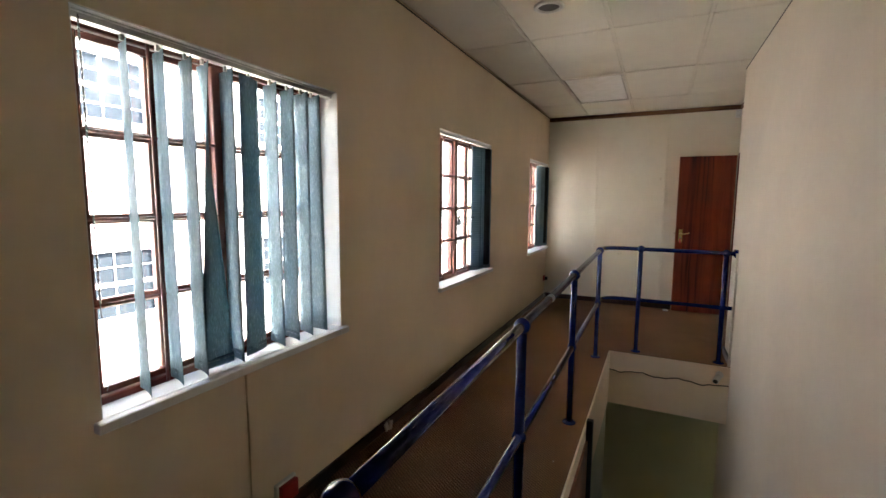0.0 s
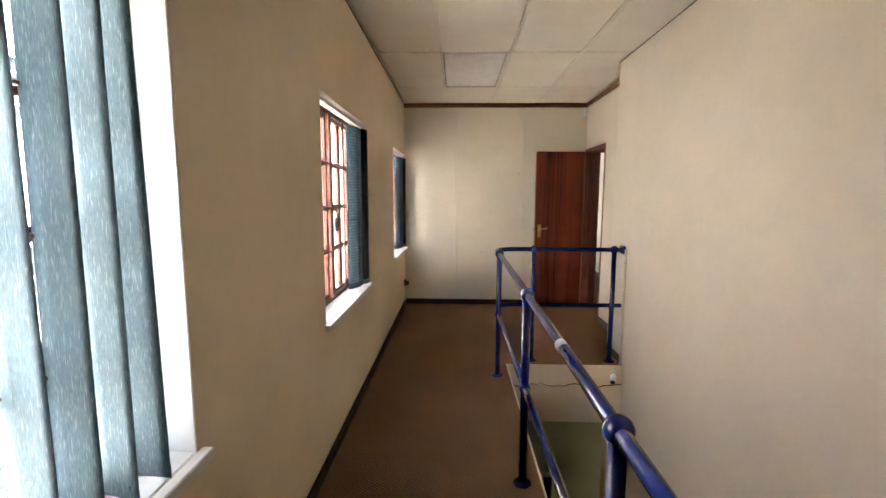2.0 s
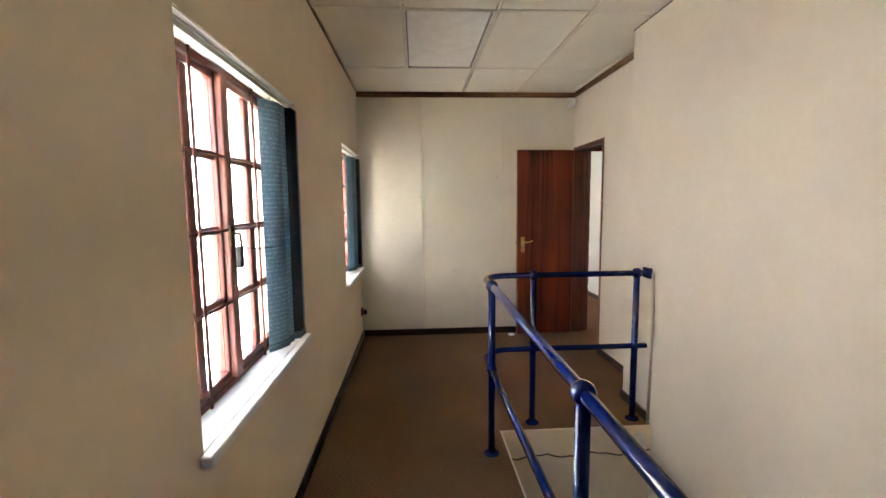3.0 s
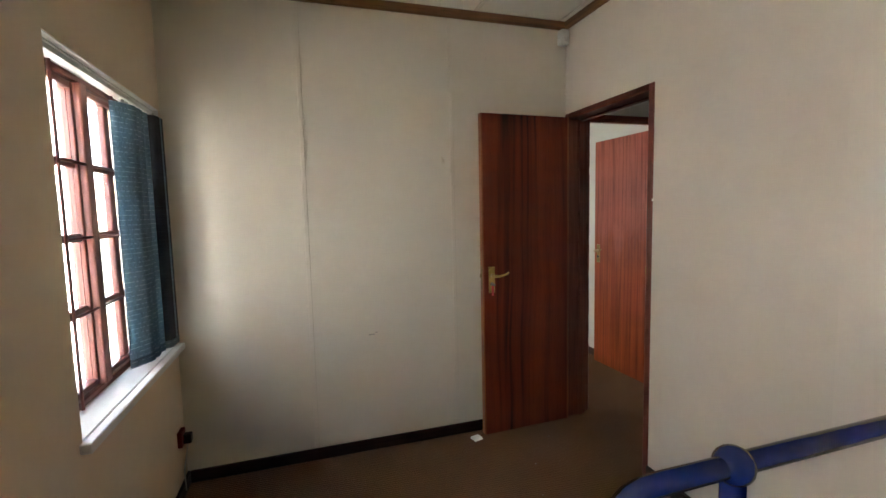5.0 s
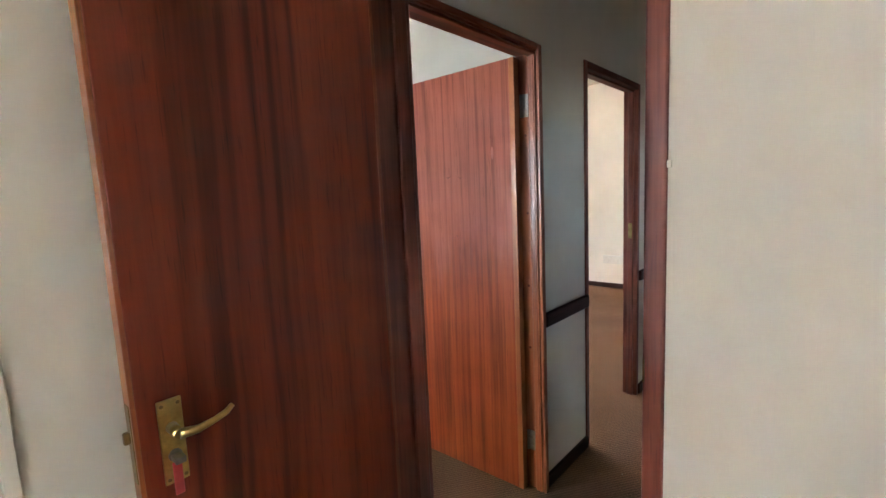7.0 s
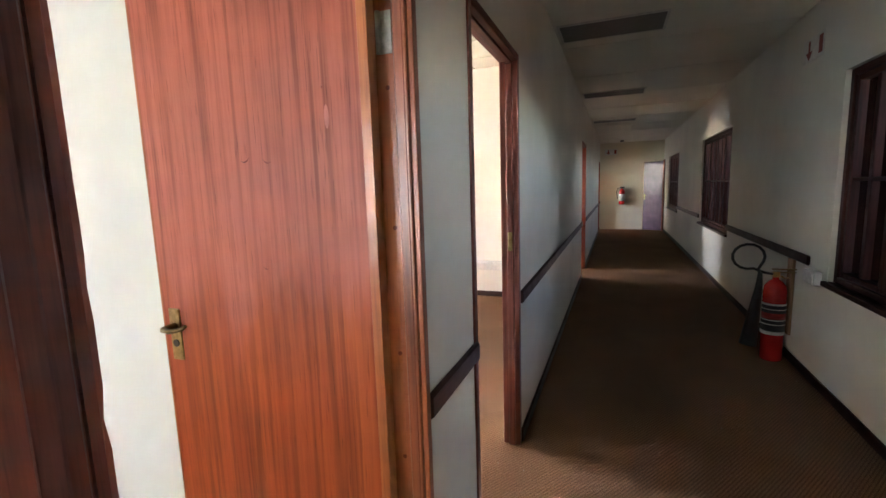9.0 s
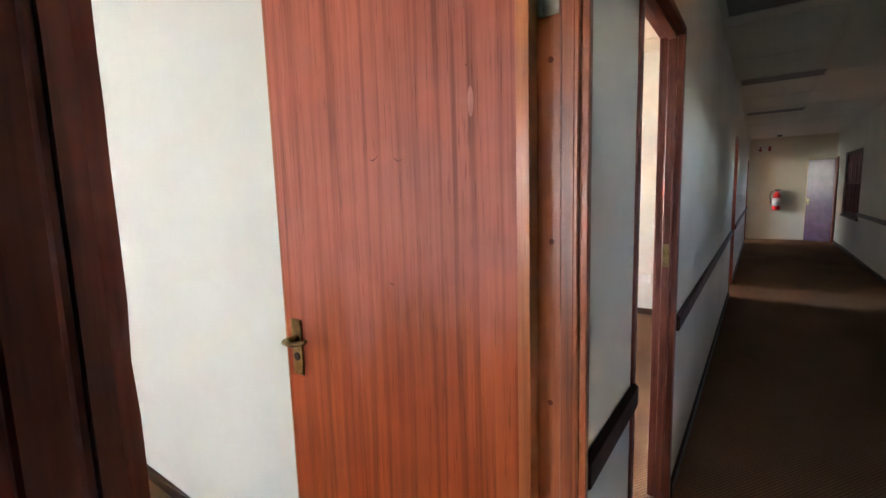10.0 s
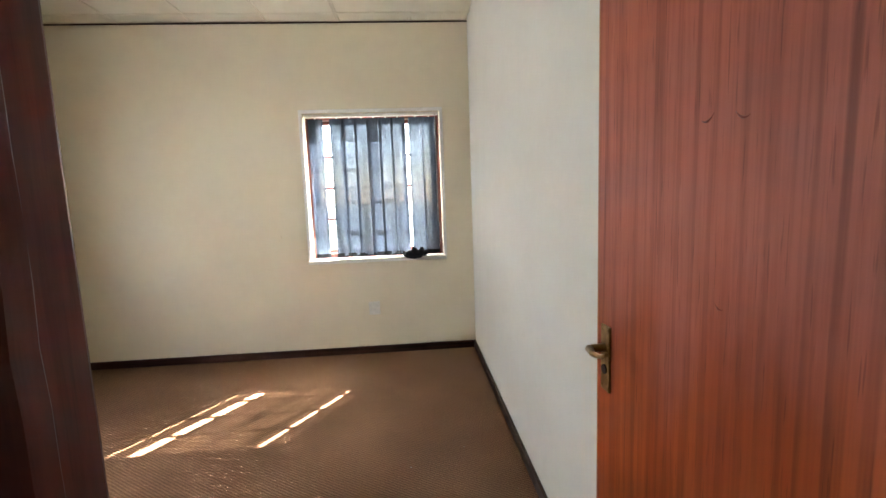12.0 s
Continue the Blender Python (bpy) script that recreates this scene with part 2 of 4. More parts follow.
WORNMAHOG = timber("worn_orange_mahogany", (0.27, 0.064, 0.020), (0.42, 0.122, 0.040), rough=0.33, coat=0.1, shine=0.5)
DARKMAHOG = timber("dark_mahogany_veneer", (0.175, 0.029, 0.012), (0.24, 0.044, 0.017), rough=0.46, coat=0.0, broad=7.0, shine=0.28, streak=0.8, figured=22.0, length=0.3, deep=0.34)
CORRSASH = timber("dark_window_wood", (0.045, 0.014, 0.010), (0.105, 0.034, 0.024), rough=0.5, coat=0.0, shine=0.25)
CORRSASHX = timber("dark_window_wood_across", (0.045, 0.014, 0.010), (0.105, 0.034, 0.024), rough=0.5, coat=0.0, shine=0.25, along="x")
DARKMAHOGX = timber("dark_mahogany_veneer_across", (0.060, 0.010, 0.004), (0.18, 0.034, 0.012), rough=0.5, coat=0.0, along="x")
MAHOGX = timber("mahogany_veneer_across", (0.15, 0.035, 0.017), (0.42, 0.10, 0.036), along="x", rough=0.42, coat=0.03)
OFFICEDOOR = veneer("office_door_veneer", (0.275, 0.043, 0.010), (0.375, 0.077, 0.018), 0.58, 0.38, 0.28, sheen_wear=(0.39, 0.101, 0.057), spread=46.0, wander=0.03, tick=0.6)
LANDINGDOOR = veneer("landing_door_veneer", (0.19, 0.030, 0.012), (0.30, 0.054, 0.020), 0.20, 0.44, 0.3, spread=15.0, wander=0.13)
FRAMEWOOD = timber("brown_frame_wood", (0.14, 0.034, 0.021), (0.26, 0.070, 0.043), rough=0.38, coat=0.06, broad=12.0, shine=0.35, streak=0.86, figured=60.0, length=0.5, deep=0.68)
PURPLE = coated("purple_brown_varnish", (0.105, 0.045, 0.085), 0.42, 0, 0.3, 0.05, 6, 0.1, 0.28)
EDGE = timber("pale_wood_lipping", (0.36, 0.098, 0.024), (0.54, 0.175, 0.048))
SASH = timber("red_brown_sash_varnish", (0.135, 0.033, 0.023), (0.28, 0.078, 0.050), rough=0.36)
WORNSASH = timber("worn_red_sash", (0.24, 0.085, 0.062), (0.40, 0.16, 0.12), rough=0.36, coat=0.1)
SASHX = timber("red_brown_sash_varnish_across", (0.135, 0.033, 0.023), (0.28, 0.078, 0.050), rough=0.36, along="x")
DARKX = timber("dark_stained_wood", (0.026, 0.010, 0.008), (0.060, 0.022, 0.016), along="x", coat=0.0, shine=0.22)
DARKY = timber("dark_stained_wood_long", (0.028, 0.012, 0.008), (0.075, 0.032, 0.02), along="y", coat=0.1)
CORNICEX = timber("stained_cornice_wood", (0.17, 0.075, 0.025), (0.34, 0.165, 0.06), along="x", rough=0.5, coat=0)
CORNICEY = timber("stained_cornice_wood_long", (0.17, 0.075, 0.025), (0.34, 0.165, 0.06), along="y", rough=0.5, coat=0)
PLYWOOD = timber("raw_board", (0.30, 0.17, 0.08), (0.48, 0.30, 0.15), rough=0.6, coat=0)
NAVY = coated("navy_gloss_paint", (0.006, 0.018, 0.125), 0.2, 0.0, 0.2, 0.08, 22, 0.1, 0.34)
CHIP = coated("bare_primer", (0.45, 0.44, 0.42), 0.6)
BRASS = coated("worn_brass", (0.62, 0.43, 0.16), 0.28, 1.0, 0.3, 0.1, 60)
OLDBRASS = coated("tarnished_brass", (0.30, 0.21, 0.09), 0.38, 1.0, 0.35, 0.15, 60)
DARKBRASS = coated("blackened_brass", (0.10, 0.06, 0.03), 0.45, 1.0, 0.35, 0.15, 60)
STEEL = coated("dull_steel", (0.32, 0.31, 0.29), 0.4, 1.0, 0.3, 0.2, 60)
BLACK = coated("black_rubber", (0.015, 0.015, 0.016), 0.5)
BLACKPAINT = coated("black_paint", (0.012, 0.010, 0.010), 0.4)
PLASTIC = coated("white_plastic", (0.72, 0.71, 0.66), 0.4, 0, 0.08)
REDPLASTIC = coated("red_plastic", (0.32, 0.022, 0.018), 0.4, 0, 0.1)
REDPAINT = coated("red_enamel", (0.55, 0.02, 0.018), 0.25, 0, 0.12, 0.08, 18, 0.4)
PINKTAG = coated("pink_plastic_tag", (0.75, 0.10, 0.10), 0.4)
SIGNWHITE = coated("sign_white", (0.75, 0.73, 0.68), 0.5)
SIGNRED = coated("sign_dull_red", (0.32, 0.045, 0.03), 0.5)
LABELDARK = coated("label_dark", (0.03, 0.03, 0.035), 0.5)
TEAL = fabric("blue_grey_blind_fabric", (0.195, 0.295, 0.34), (0.36, 0.47, 0.52), 0.36, dash=False)
BLUE = fabric("blue_fleck_blind_fabric", (0.20, 0.285, 0.34), (0.46, 0.56, 0.60), 0.55)
# Near-black: shade between stacked slats put into colour; also dark hems and cloth.
DARKCLOTHSHADE = fabric("dark_cloth_and_blind_shade", (0.012, 0.016, 0.021), (0.02, 0.03, 0.035), 0.06)
SHEER = sheer("sheer_grey_fabric", (0.085, 0.115, 0.16), 0.105)
GLASS = glazing("window_glass")
DARKGLASS = coated("far_window_glass", (0.015, 0.020, 0.025), 0.5, shine=0.03)
DARKPANE = glazing("smoked_glass", (0.06, 0.03, 0.025))
DIFFUSER = coated("prismatic_diffuser", (0.80, 0.79, 0.76), 0.3, 0, 0.06, 0.8, 60)
TROUGH = coated("unlit_light_trough", (0.15, 0.142, 0.13), 0.5)
PAVING = plaster("courtyard_concrete", (0.40, 0.38, 0.34), 0.25, 0.9, 0.6)
FIELD = plaster("dry_grass_field", (0.115, 0.13, 0.085), 0.4, 0.95, 0.6)
SMEAR = coated("pale_pink_smear", (0.37, 0.096, 0.058), 0.3, 0, 0.3)
SCUFF = plaster("grey_scuff", (0.56, 0.51, 0.41), 0.3)
STAIRWALL = plaster("greenish_cream_paint", (0.50, 0.50, 0.34), 0.12)
PINKWOOD = timber("reddish_panel", (0.30, 0.10, 0.06), (0.45, 0.17, 0.11), rough=0.5)


# ---- builders ----
def box(bm, x0, x1, y0, y1, z0, z1, bevel=0.0, seg=1):
    x0, x1, y0, y1, z0, z1 = min(x0, x1), max(x0, x1), min(y0, y1), max(y0, y1), min(z0, z1), max(z0, z1)
    m = Matrix.LocRotScale(((x0 + x1) / 2, (y0 + y1) / 2, (z0 + z1) / 2), None, (x1 - x0, y1 - y0, z1 - z0))
    made = bmesh.ops.create_cube(bm, size=1, matrix=m)
    if bevel:
        edges = list({e for v in made["verts"] for e in v.link_edges})
        bmesh.ops.bevel(bm, geom=edges, offset=bevel, segments=seg, affect="EDGES", profile=0.5)
    return bm


def boxes(*list_of, bevel=0.0, seg=1):
    bm = bmesh.new()
    for b in list_of:
        box(bm, *b, bevel=bevel, seg=seg)
    return bm


def tube(bm, points, radius, sides=14):
    """A round bar along points, closed at both ends; radius a number or one for each point."""
    points = [Vector(p) for p in points]
    radii = radius if isinstance(radius, (list, tuple)) else [radius] * len(points)
    rings, side = [], None
    for i, p in enumerate(points):
        way = (points[min(i + 1, len(points) - 1)] - points[max(i - 1, 0)]).normalized()
        if side is None:
            side = way.orthogonal().normalized()
        side = (side - way * side.dot(way)).normalized()
        up = way.cross(side)
        rings.append([bm.verts.new(p + radii[i] * (math.cos(a) * side + math.sin(a) * up))
                      for a in (2 * math.pi * k / sides for k in range(sides))])
    for a, b in zip(rings, rings[1:]):
        for k in range(sides):
            f = bm.faces.new((a[k], a[(k + 1) % sides], b[(k + 1) % sides], b[k]))
            f.smooth = True
    bm.faces.new(rings[0][::-1])
    bm.faces.new(rings[-1])
    return bm


def ball(bm, centre, radius, squash=(1, 1, 1)):
    made = bmesh.ops.create_uvsphere(bm, u_segments=16, v_segments=10, radius=radius,
                                     matrix=Matrix.LocRotScale(centre, None, squash))
    for v in made["verts"]:
        for f in v.link_faces:
            f.smooth = True
    return bm


def cylinder_profile(bm, profile, sides=24, centre=(0, 0)):
    """A turned shape: rings of (radius, z), closed at both ends."""
    rings = [[bm.verts.new((centre[0] + r * math.cos(2 * math.pi * k / sides), centre[1] + r * math.sin(2 * math.pi * k / sides), z)) for k in range(sides)] for r, z in profile]
    for a, b in zip(rings, rings[1:]):
        for k in range(sides):
            bm.faces.new((a[k], a[(k + 1) % sides], b[(k + 1) % sides], b[k])).smooth = True
    bm.faces.new(rings[0][::-1])
    bm.faces.new(rings[-1])
    return bm


def part(name, bm, material, parent=None, label=""):
    bmesh.ops.recalc_face_normals(bm, faces=bm.faces)
    me = bpy.data.meshes.new(name)
    bm.to_mesh(me)
    bm.free()
    me.materials.append(material)
    ob = new(name, me)
    ob.parent = parent
    return tagged(ob, label)


def thing(name, m, label, category, group="", kind=""):
    ob = new(name)
    ob.empty_display_size = 0.1
    ob.matrix_world = m
    return tagged(ob, label, category, group, kind)


def slab(bm, lo, hi, axis, holes):
    """A slab from lo to hi with holes cut through along one axis (0, 1, 2). A hole: (a0, a1, b0, b1) on the other two axes."""
    u, v = [a for a in range(3) if a != axis]
    us = sorted({lo[u], hi[u], *(min(max(h[i], lo[u]), hi[u]) for h in holes for i in (0, 1))})
    vs = sorted({lo[v], hi[v], *(min(max(h[i], lo[v]), hi[v]) for h in holes for i in (2, 3))})
    nu, nv = len(us) - 1, len(vs) - 1

    def full(i, j):
        if not (0 <= i < nu and 0 <= j < nv):
            return False
        a, b = (us[i] + us[i + 1]) / 2, (vs[j] + vs[j + 1]) / 2
        return not any(h[0] < a < h[1] and h[2] < b < h[3] for h in holes)

    made = {}

    def vert(i, j, k):
        if (i, j, k) not in made:
            c = [0, 0, 0]
            c[u], c[v], c[axis] = us[i], vs[j], (lo, hi)[k][axis]
            made[i, j, k] = bm.verts.new(c)
        return made[i, j, k]

    for i in range(nu):
        for j in range(nv):
            if not full(i, j):
                continue
            for k in (0, 1):
                bm.faces.new([vert(i, j, k), vert(i + 1, j, k), vert(i + 1, j + 1, k), vert(i, j + 1, k)])
            for di, dj, a, b in ((-1, 0, (0, 0), (0, 1)), (1, 0, (1, 0), (1, 1)), (0, -1, (0, 0), (1, 0)), (0, 1, (0, 1), (1, 1))):
                if not full(i + di, j + dj):
                    p, q = (i + a[0], j + a[1]), (i + b[0], j + b[1])
                    bm.faces.new([vert(*p, 0), vert(*q, 0), vert(*q, 1), vert(*p, 1)])
    return bm


def setting(name, bm, material, label, category):
    return tagged(part(name, bm, material), label, category, "", "structure")


def wall(name, lo, hi, axis, holes, material, label):
    return setting(name, slab(bmesh.new(), lo, hi, axis, holes), material, label, "wall")


# ---- structure ----
CEIL, CEIL1, LOWER = 2.675, 2.94, -4.4
FAR, CORR_N, CORR_S, END = 6.96, 6.97, 5.16, 17.26
WIN = [(0.955, 2.10), (3.285, 4.43), (5.89, 6.945)]      # landing windows, along y
WZ = (0.785, 2.005)
RW = (1.885, 3.078, 0.892, 2.185)
CW = [(3.87, 5.93), (8.84, 10.9), (13.81, 15.87)]   # corridor windows, along x
CWZ = (0.755, 2.11)
wall("wall_west", (-0.26, -1.7, LOWER), (0.0, 7.0, 3.2), 0, [(a, b, *WZ) for a, b in WIN], CREAM, "cream painted plaster wall with window openings")
wall("wall_room_west", (-0.26, 7.0, LOWER), (-0.14, 10.77, 3.2), 0, [(8.3, 9.6, 0.8, 2.1)], ROOMPAINT, "light cream outer wall of the office")
wall("wall_south", (0.0, -1.7, LOWER), (2.16, -1.5, 3.2), 1, [], CREAM, "plain cream painted plaster wall behind the landing")
wall("wall_stair", (2.16, -1.7, LOWER), (2.52, 5.19, CEIL), 0, [], CREAMDIM, "long cream plaster wall beside the stairwell")
wall("wall_door", (2.385, 5.19, 0.0), (2.52, FAR, CEIL), 0, [(6.175, 6.95, -1, 2.075)], CREAMDIM, "cream plaster wall with a doorway to the corridor")
wall("wall_far", (-0.14, FAR, 0.0), (2.385, 7.05, 3.2), 1, [], PALE, "pale cream board partition with cover strips")
wall("wall_corridor_north", (2.385, CORR_N, 0.0), (END, 7.05, 3.2), 1,
     [(2.53, 3.368, -1, 2.085), (3.83, 4.66, -1, 2.11), (9.38, 10.23, -1, 2.085), (16.25, 17.05, -1, 2.085)], GREYWHITE, "grey-white corridor wall with doorways and dado rail")
wall("wall_corridor_south", (2.52, CORR_S - 0.24, LOWER), (END, CORR_S, 3.2), 1, [(a, b, *CWZ) for a, b in CW], GREYWHITE, "grey-white corridor wall with three timber windows")
# Unseen wall, added; its height sets how much daylight enters the corridor windows.
wall("wall_light_limit", (2.52, 0.9, LOWER), (END + 0.2, 1.1, 2.0), 1, [], WHITE, "unseen plain white wall added to limit light into the corridor")
wall("wall_corridor_end", (END, CORR_S - 0.24, 0.0), (END + 0.2, 10.77, 3.2), 0, [], ROOMPAINT, "cream wall closing the long corridor")
wall("wall_room_north", (-0.26, 10.77, LOWER), (END + 0.2, 11.01, 3.2), 1,
     [RW, (14.9, 16.2, 0.88, 2.2), (4.6, 5.9, 0.88, 2.2), (9.2, 10.5, 0.88, 2.2)], ROOMPAINT, "light cream outer wall with a window opening")
wall("wall_room_east", (3.35, 7.05, 0.0), (3.47, 10.77, 3.2), 0, [], ROOMDIM, "light cream partition wall between two rooms")
wall("wall_room_second", (7.95, 7.05, 0.0), (8.07, 10.77, 3.2), 0, [], GREYWHITE, "light cream wall at the end of the second room")
wall("wall_room_third", (12.8, 7.05, 0.0), (13.0, 10.77, CEIL1 - 0.002), 0, [], ROOMPAINT, "light cream wall closing the third room")
PIT = (1.14, 2.3, 0.85, 4.79)
setting("floor", slab(bmesh.new(), (-0.26, -1.7, -0.53), (END + 0.2, 11.1, 0.0), 2, [PIT, (2.53, END + 0.3, -1.8, CORR_S - 0.2)]), CARPET, "worn brown ribbed carpet on the floor", "floor")


def board_ceiling(name, x0, x1, y0, y1, z, xs, ys, skip, label):
    bm = bmesh.new()
    xs = [x0] + [x for x in xs if x0 + 0.05 < x < x1 - 0.05] + [x1]
    ys = [y0] + [y for y in ys if y0 + 0.05 < y < y1 - 0.05] + [y1]
    for i in range(len(xs) - 1):
        for j in range(len(ys) - 1):
            if (i, j) not in skip:
                sag = random.uniform(0, 0.004)
                box(bm, xs[i] + 0.016, xs[i + 1] - 0.016, ys[j] + 0.016, ys[j + 1] - 0.016, z + 0.004 - sag, z + 0.012)
    for x in xs[1:-1]:
        box(bm, x - 0.0085, x + 0.0085, y0, y1, z - 0.001, z + 0.010)
    for y in ys[1:-1]:
        box(bm, x0, x1, y - 0.0085, y + 0.0085, z - 0.0005, z + 0.0095)
    box(bm, x0, x1, y0, y1, z + 0.03, z + 0.2)
    return setting(name, bm, TILE, label, "ceiling")


board_ceiling("ceiling", 0.0, 2.40, -1.5, FAR, CEIL, (0.545, 1.143, 1.745, 2.345), (-1.09, 0.11, 1.31, 2.51, 3.71, 4.91, 6.11), {(1, 6)},
              "yellowed suspended ceiling of large boards in metal bars")
board_ceiling("ceiling_corridor", 2.40, END, CORR_S, 7.0, CEIL, tuple(3.1 + 1.2 * k for k in range(12)), (6.2,), set(),
              "dim suspended board ceiling over the corridor")
board_ceiling("ceiling_room", -0.14, 3.35, 7.05, 10.77, CEIL1, (0.45, 1.05, 1.65, 2.25, 2.85), (8.2, 9.4, 10.6), set(), "pale suspended board ceiling over the office")
board_ceiling("ceiling_second_room", 3.47, END, 7.05, 10.77, CEIL1, tuple(3.9 + 0.6 * k for k in range(23)), (8.2, 9.4, 10.6), set(), "pale suspended board ceiling over the side rooms")
setting("roof", boxes((-0.4, END + 0.3, -1.8, 11.3, 3.2, 3.35)), FACADE, "flat concrete roof slab", "roof")

# stairwell below the landing
wall("wall_stair_west", (1.06, 0.85, LOWER), (1.14, 4.79, -0.53), 0, [], STAIRWALL, "greenish cream wall beside the stairs below")
wall("wall_stair_north", (-0.0, 5.6, LOWER), (2.52, 5.75, -0.53), 1, [], STAIRWALL, "greenish cream wall at the foot of the stairs")
wall("wall_stair_lining_north", (1.14, 4.778, -0.53), (2.16, 4.79, -0.004), 1, [], CREAM, "cream painted edge of the floor slab")
wall("wall_stair_lining_west", (1.14, 0.85, -0.53), (1.152, 4.778, -0.004), 0, [], CREAM, "cream painted slab edge along the walkway")
setting("floor_lower", boxes((0.0, 2.52, -1.5, 5.6, -3.1, -2.9)), CARPET, "brown floor at the foot of the stairs", "floor")
# skirtings and cornice
def trim(name, material, label, *segments, bevel=0.004, category="trim"):
    for s in segments:
        setting(name, boxes(s, bevel=bevel), material, label, category)


SK = 0.07
trim("baseboard", DARKY, "dark brown timber skirting board", (0.0, 0.016, -1.5, FAR, 0, SK), (2.369, 2.385, 5.206, 6.165, 0, SK), (2.144, 2.16, 4.80, 5.206, 0, SK),
     (3.334, 3.35, 7.9, 10.77, 0, SK), (7.934, 7.95, 7.05, 10.77, 0, SK), category="skirting")
trim("baseboard", DARKX, "dark brown timber skirting board", (0.016, 2.385, FAR - 0.016, FAR, 0, SK), (2.16, 2.369, 5.19, 5.206, 0, SK),
     (-0.14, 3.334, 10.754, 10.77, 0, SK), (3.372, 3.825, CORR_N - 0.016, CORR_N, 0, SK), (4.667, 9.375, CORR_N - 0.016, CORR_N, 0, SK), (10.235, 16.245, CORR_N - 0.016, CORR_N, 0, SK), (17.055, END, CORR_N - 0.016, CORR_N, 0, SK),
     (2.52, END, CORR_S, CORR_S + 0.016, 0, SK), category="skirting")
trim("cornice", CORNICEX, "brown stained timber cornice strip", (0.0, 2.385, FAR - 0.02, FAR, CEIL - 0.055, CEIL - 0.001))
trim("cornice", CORNICEY, "brown stained timber cornice strip", (2.365, 2.385, 5.19, FAR - 0.02, CEIL - 0.055, CEIL - 0.001))
# Dark strips modelled in place of the shadow line where wall meets ceiling.
trim("trim", DARKY, "thin dark strip standing in for the ceiling edge's shadow line", (0.0, 0.006, -1.5, FAR - 0.02, CEIL - 0.010, CEIL - 0.001), (2.154, 2.16, -1.5, 5.19, CEIL - 0.008, CEIL - 0.001), bevel=0.001)
trim("trim", DARKX, "thin dark strip standing in for the ceiling edge's shadow line", (-0.14, 3.35, 10.764, 10.77, CEIL1 - 0.012, CEIL1 - 0.001), bevel=0.001)
DZ = (0.815, 0.888)
trim("dado_rail", DARKX, "dark stained timber dado rail", (3.372, 3.84, CORR_N - 0.022, CORR_N, *DZ), (4.667, 9.375, CORR_N - 0.022, CORR_N, *DZ),
     (10.235, 16.245, CORR_N - 0.022, CORR_N, *DZ), (17.055, END, CORR_N - 0.022, CORR_N, *DZ), (6.22, 8.84, CORR_S, CORR_S + 0.022, *DZ), (10.9, 13.81, CORR_S, CORR_S + 0.022, *DZ), bevel=0.008)
for x in (0.69, 1.575):
    trim("trim", PALE, "narrow cover strip over a board joint", (x - 0.012, x + 0.012, FAR - 0.005, FAR, SK, CEIL - 0.055), bevel=0.002)


for x, z, w, h in ((1.02, 0.72, 0.035, 0.007), (1.06, 0.732, 0.015, 0.005)):
    setting("trim", boxes((x, x + w, FAR - 0.0012, FAR - 0.0002, z, z + h), bevel=0.0004), SCUFF, "faint grey scuff on the partition board", "scuff")


